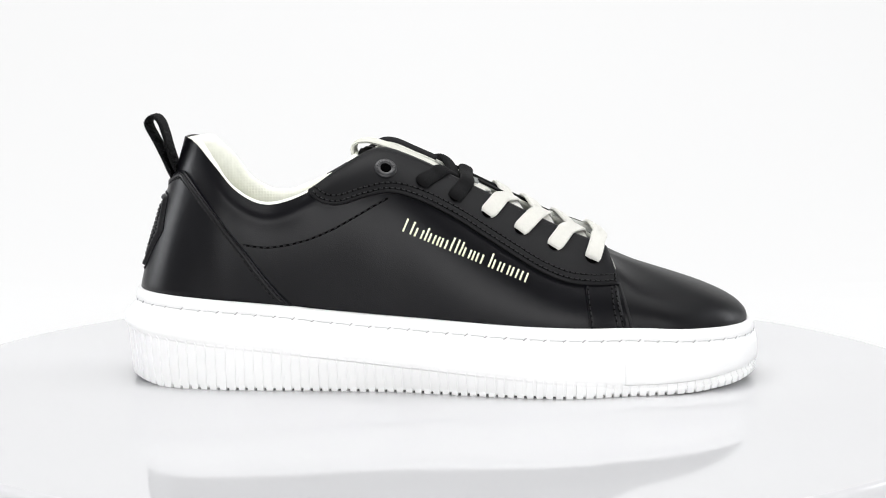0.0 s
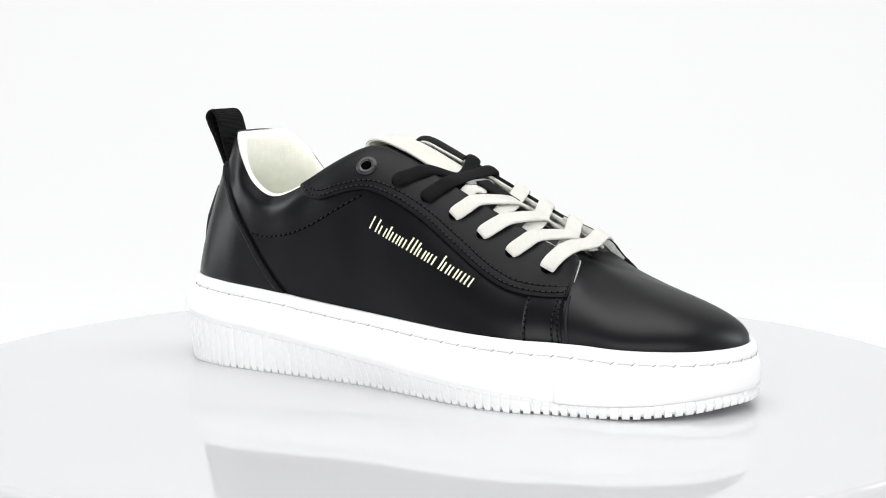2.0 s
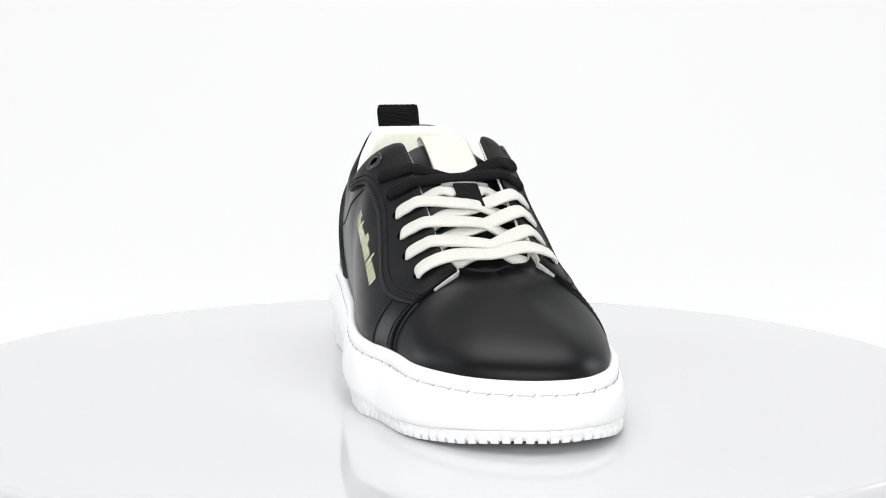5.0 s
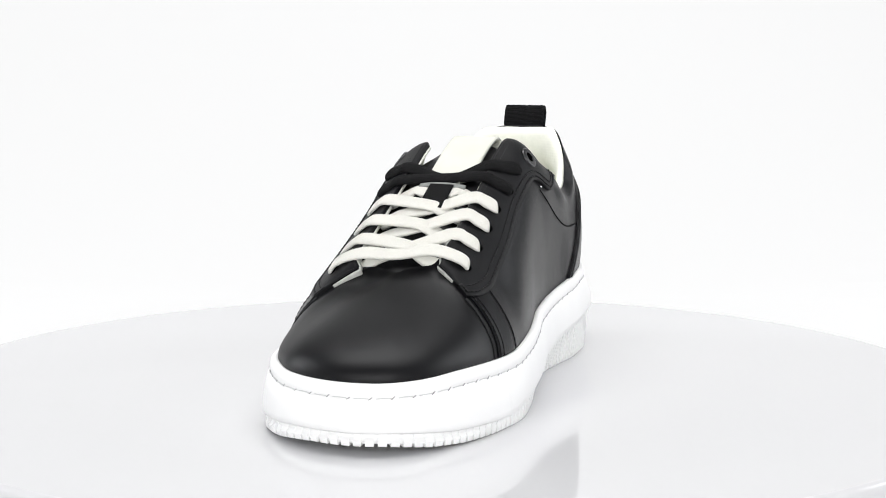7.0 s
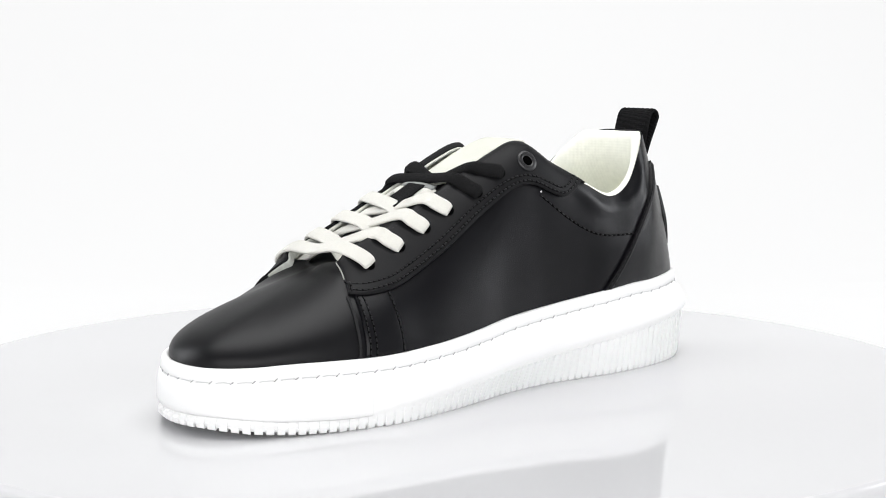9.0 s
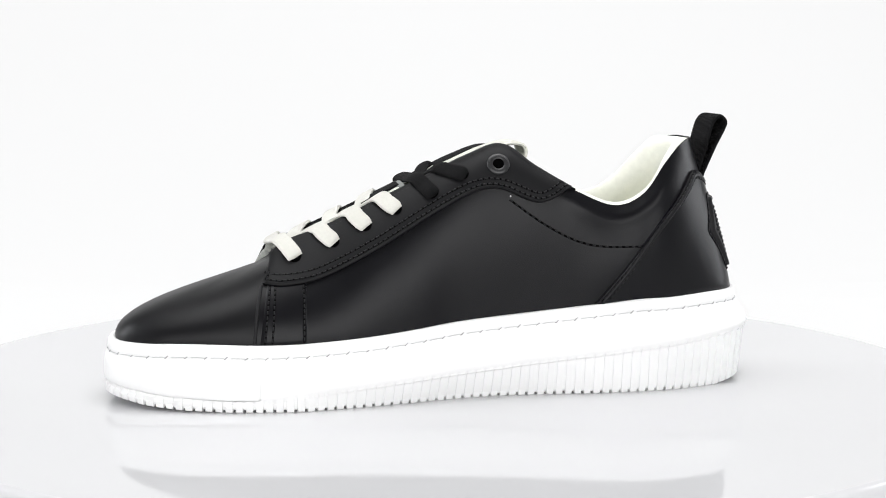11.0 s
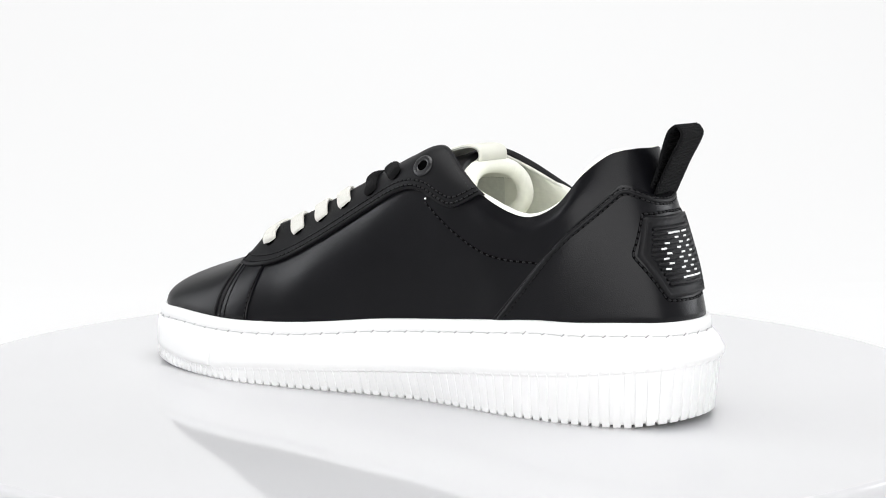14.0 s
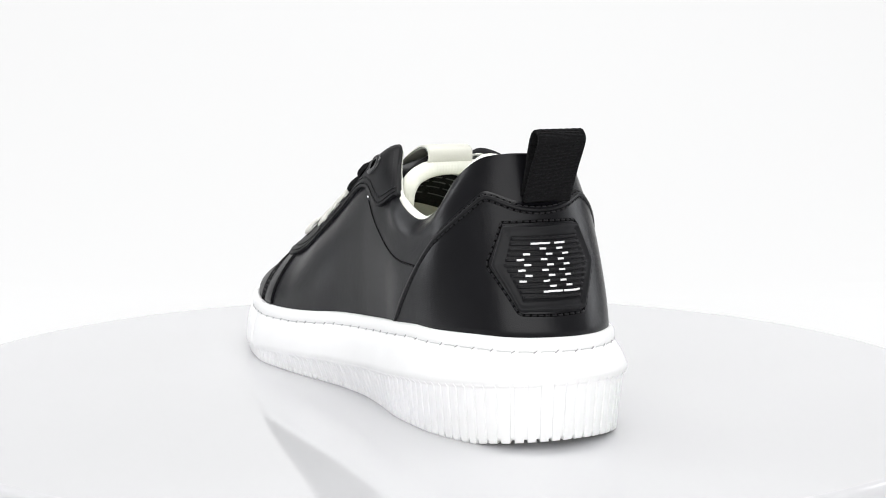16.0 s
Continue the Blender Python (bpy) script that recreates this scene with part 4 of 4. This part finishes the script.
def laces():
    white = "flat off-white cotton lace"
    black = "thick black cotton lace"
    cr = lambda x: np.interp(-x, -crest[:, 0], crest[:, 1])
    for side in (1, -1):
        over = 0.0018 if side < 0 else 0.0
        for k in (1, 2, 3):
            h, n = hole_point(side, k)
            x = h[0] * 1000
            e, en = throat_edge(side, x + 6.5)
            other = (HOLES_IN if side < 0 else HOLES_OUT)[k - 1][0]
            o, on = throat_edge(-side, other + 1)
            xm = (x + other) / 2 + 3.0
            mid = np.array([xm * MM, 0.001, cr(xm) * MM]) + SLOPE * ((0.0046, 0.0038, 0.0028)[k - 1] + over)
            q = np.array([o[0] * 0.5 + mid[0] * 0.5, o[1] * 0.62, (o[2] + 0) * 1.0]) - SLOPE * 0.0004
            q[2] = cr(q[0] * 1000) * MM - 0.0008 + 0.0022
            last = np.array([o[0], o[1] * 1.06, o[2] - 0.0055])
            pts = [h - n * 0.0004, h + n * 0.0018, h * 0.5 + e * 0.5 + n * 0.0028, e + en * 0.0019, mid, q, last]
            lace("white_lace", pts, [n, n, n, en, SLOPE, SLOPE, SLOPE], 0.0039, 0.00090, LACE_WHITE, white, 4.0)
    # lowest bar, hole to hole
    h0, n0 = hole_point(-1, 0)
    h1, n1 = hole_point(1, 0)
    e0, m0 = throat_edge(-1, 75)
    e1, m1 = throat_edge(1, 74)
    mid = np.array([0.0775, 0.001, 0.0660]) + SLOPE * 0.0030
    lace("white_lace", [h0 - n0 * 0.0012, h0 + n0 * 0.0028, h0 * 0.45 + e0 * 0.55 + n0 * 0.0044, e0 + m0 * 0.0046 + [0, 0.004, 0], mid, e1 + m1 * 0.0046 - [0, 0.004, 0], h1 * 0.45 + e1 * 0.55 + n1 * 0.0044, h1 + n1 * 0.0028, h1 - n1 * 0.0012],
         [n0, n0, n0, m0, SLOPE, m1, n1, n1, n1], 0.0038, 0.00095, LACE_WHITE, white, 4.0)
    # white ends that run up under the top pair
    for side in (1, -1):
        e, en = throat_edge(side, 24)
        p0 = np.array([0.024, side * 0.004 + 0.001, cr(24) * MM]) + SLOPE * 0.0022
        p1 = np.array([0.021, side * 0.010, cr(21) * MM]) + SLOPE * 0.0022
        p2 = np.array([0.022, side * 0.0175, (cr(22) - 3.0) * MM]) + SLOPE * 0.0016
        p3 = np.array([0.026, side * 0.022, e[2] - 0.006])
        lace("white_lace", [p0, p1, p2, p3], [SLOPE] * 4, 0.0036, 0.0011, LACE_WHITE, white)
    # black pair: the upper one sags in the middle, the lower one arches over it
    for k, lift, xm in ((5, 0.0010, 9.8), (4, 0.0042, 13.6)):
        h0, n0 = hole_point(-1, k)
        h1, n1 = hole_point(1, k)
        ahead = 9.0 if k == 5 else 5.0
        e0, m0 = throat_edge(-1, h0[0] * 1000 + ahead)
        e1, m1 = throat_edge(1, h1[0] * 1000 + ahead)
        mid = np.array([xm * MM, 0.001, cr(xm) * MM]) + SLOPE * lift
        hi = 0.0014 if k == 5 else 0.0018
        lace("black_lace", [h0 - n0 * 0.001, h0 + n0 * 0.0022, h0 * 0.5 + e0 * 0.5 + n0 * 0.0022, e0 + m0 * hi, mid, e1 + m1 * hi, h1 * 0.5 + e1 * 0.5 + n1 * 0.0022, h1 + n1 * 0.0022, h1 - n1 * 0.001],
             [n0, n0, n0, m0, SLOPE, m1, n1, n1, n1], 0.0036, 0.0017, LACE_BLACK, black, 2.2, 0.05)
    # punched holes and the top eyelets; uncut, black discs paint the dark of their depth
    for side in (-1, 1):
        ob = eyestay_out if side < 0 else eyestay_in
        for k in range(6):
            h, n = hole_point(side, k)
            bm = bmesh.new()
            m = Matrix.Translation(h + n * 0.00165) @ Vector(n).to_track_quat("Z", "Y").to_matrix().to_4x4()
            bmesh.ops.create_circle(bm, cap_ends=True, segments=20, radius=0.0027, matrix=m)
            r = bmesh.ops.extrude_face_region(bm, geom=bm.faces[:])
            bmesh.ops.translate(bm, vec=Vector(n) * 0.0003, verts=[e for e in r["geom"] if isinstance(e, bmesh.types.BMVert)])
            part("lace_hole_shade", bm, HOLE_SHADE, ob)
        x, z = (-20.5, 100.2) if side < 0 else (-20.5, 103.0)
        h, n = on_skin(*find_uv(side, x, z))
        turn = Vector(n).to_track_quat("Z", "Y").to_matrix().to_4x4()
        prof = [(2.35, 0.2), (2.35, 1.7), (2.6, 2.05), (3.1, 2.2), (3.9, 2.15), (4.6, 2.0), (5.0, 1.75), (5.05, 1.2)]
        verts, faces = [], []
        seg = 40
        for r, zz in prof:
            for i in range(seg):
                a = 2 * math.pi * i / seg
                verts.append(Matrix.Translation(h) @ turn @ Vector((r * math.cos(a) * MM, r * math.sin(a) * MM, zz * MM)))
        ey = mesh_object("eyelet", verts, grid_faces(len(prof), seg, True), EYELET, shoe, "round black metal eyelet")
        fix_normals(ey)
        bm = bmesh.new()
        bmesh.ops.create_cone(bm, cap_ends=True, segments=24, radius1=0.0025, radius2=0.0025, depth=0.0006, matrix=Matrix.Translation(h + n * 0.0016) @ turn)
        part("eyelet_hole_shade", bm, HOLE_SHADE, ey)
        # raised marks round the ring
        for i in range(14):
            a = 2 * math.pi * i / 20
            bm = bmesh.new()
            bmesh.ops.create_cube(bm, size=1.0, matrix=Matrix.Translation(h) @ turn @ pose(3.75 * math.cos(a) * MM, 3.75 * math.sin(a) * MM, 0.0022, 0, 0, math.degrees(a)) @ Matrix.Diagonal((0.0009, 0.00045, 0.0003, 1)))
            part("ring_mark", bm, EYELET, ey, smooth=False)


laces()


# ---- movement ----
def motions():
    rows_shoe, rows_disc = [], []
    for k in range(33):
        t = k * 0.5
        turn = 0.025 - 15.2433 * t
        a = radians(turn - 2.01)
        x, y = -0.00122, 0.00827  # the shoe stands a little off the axis
        rows_shoe.append((t, pose(x * math.cos(a) - y * math.sin(a), x * math.sin(a) + y * math.cos(a), 0.0, 0, 0, turn - 2.01)))
        rows_disc.append((t, pose(0, 0, 0, 0, 0, turn)))
    walk(shoe, rows_shoe)
    walk(turntable, rows_disc)


motions()
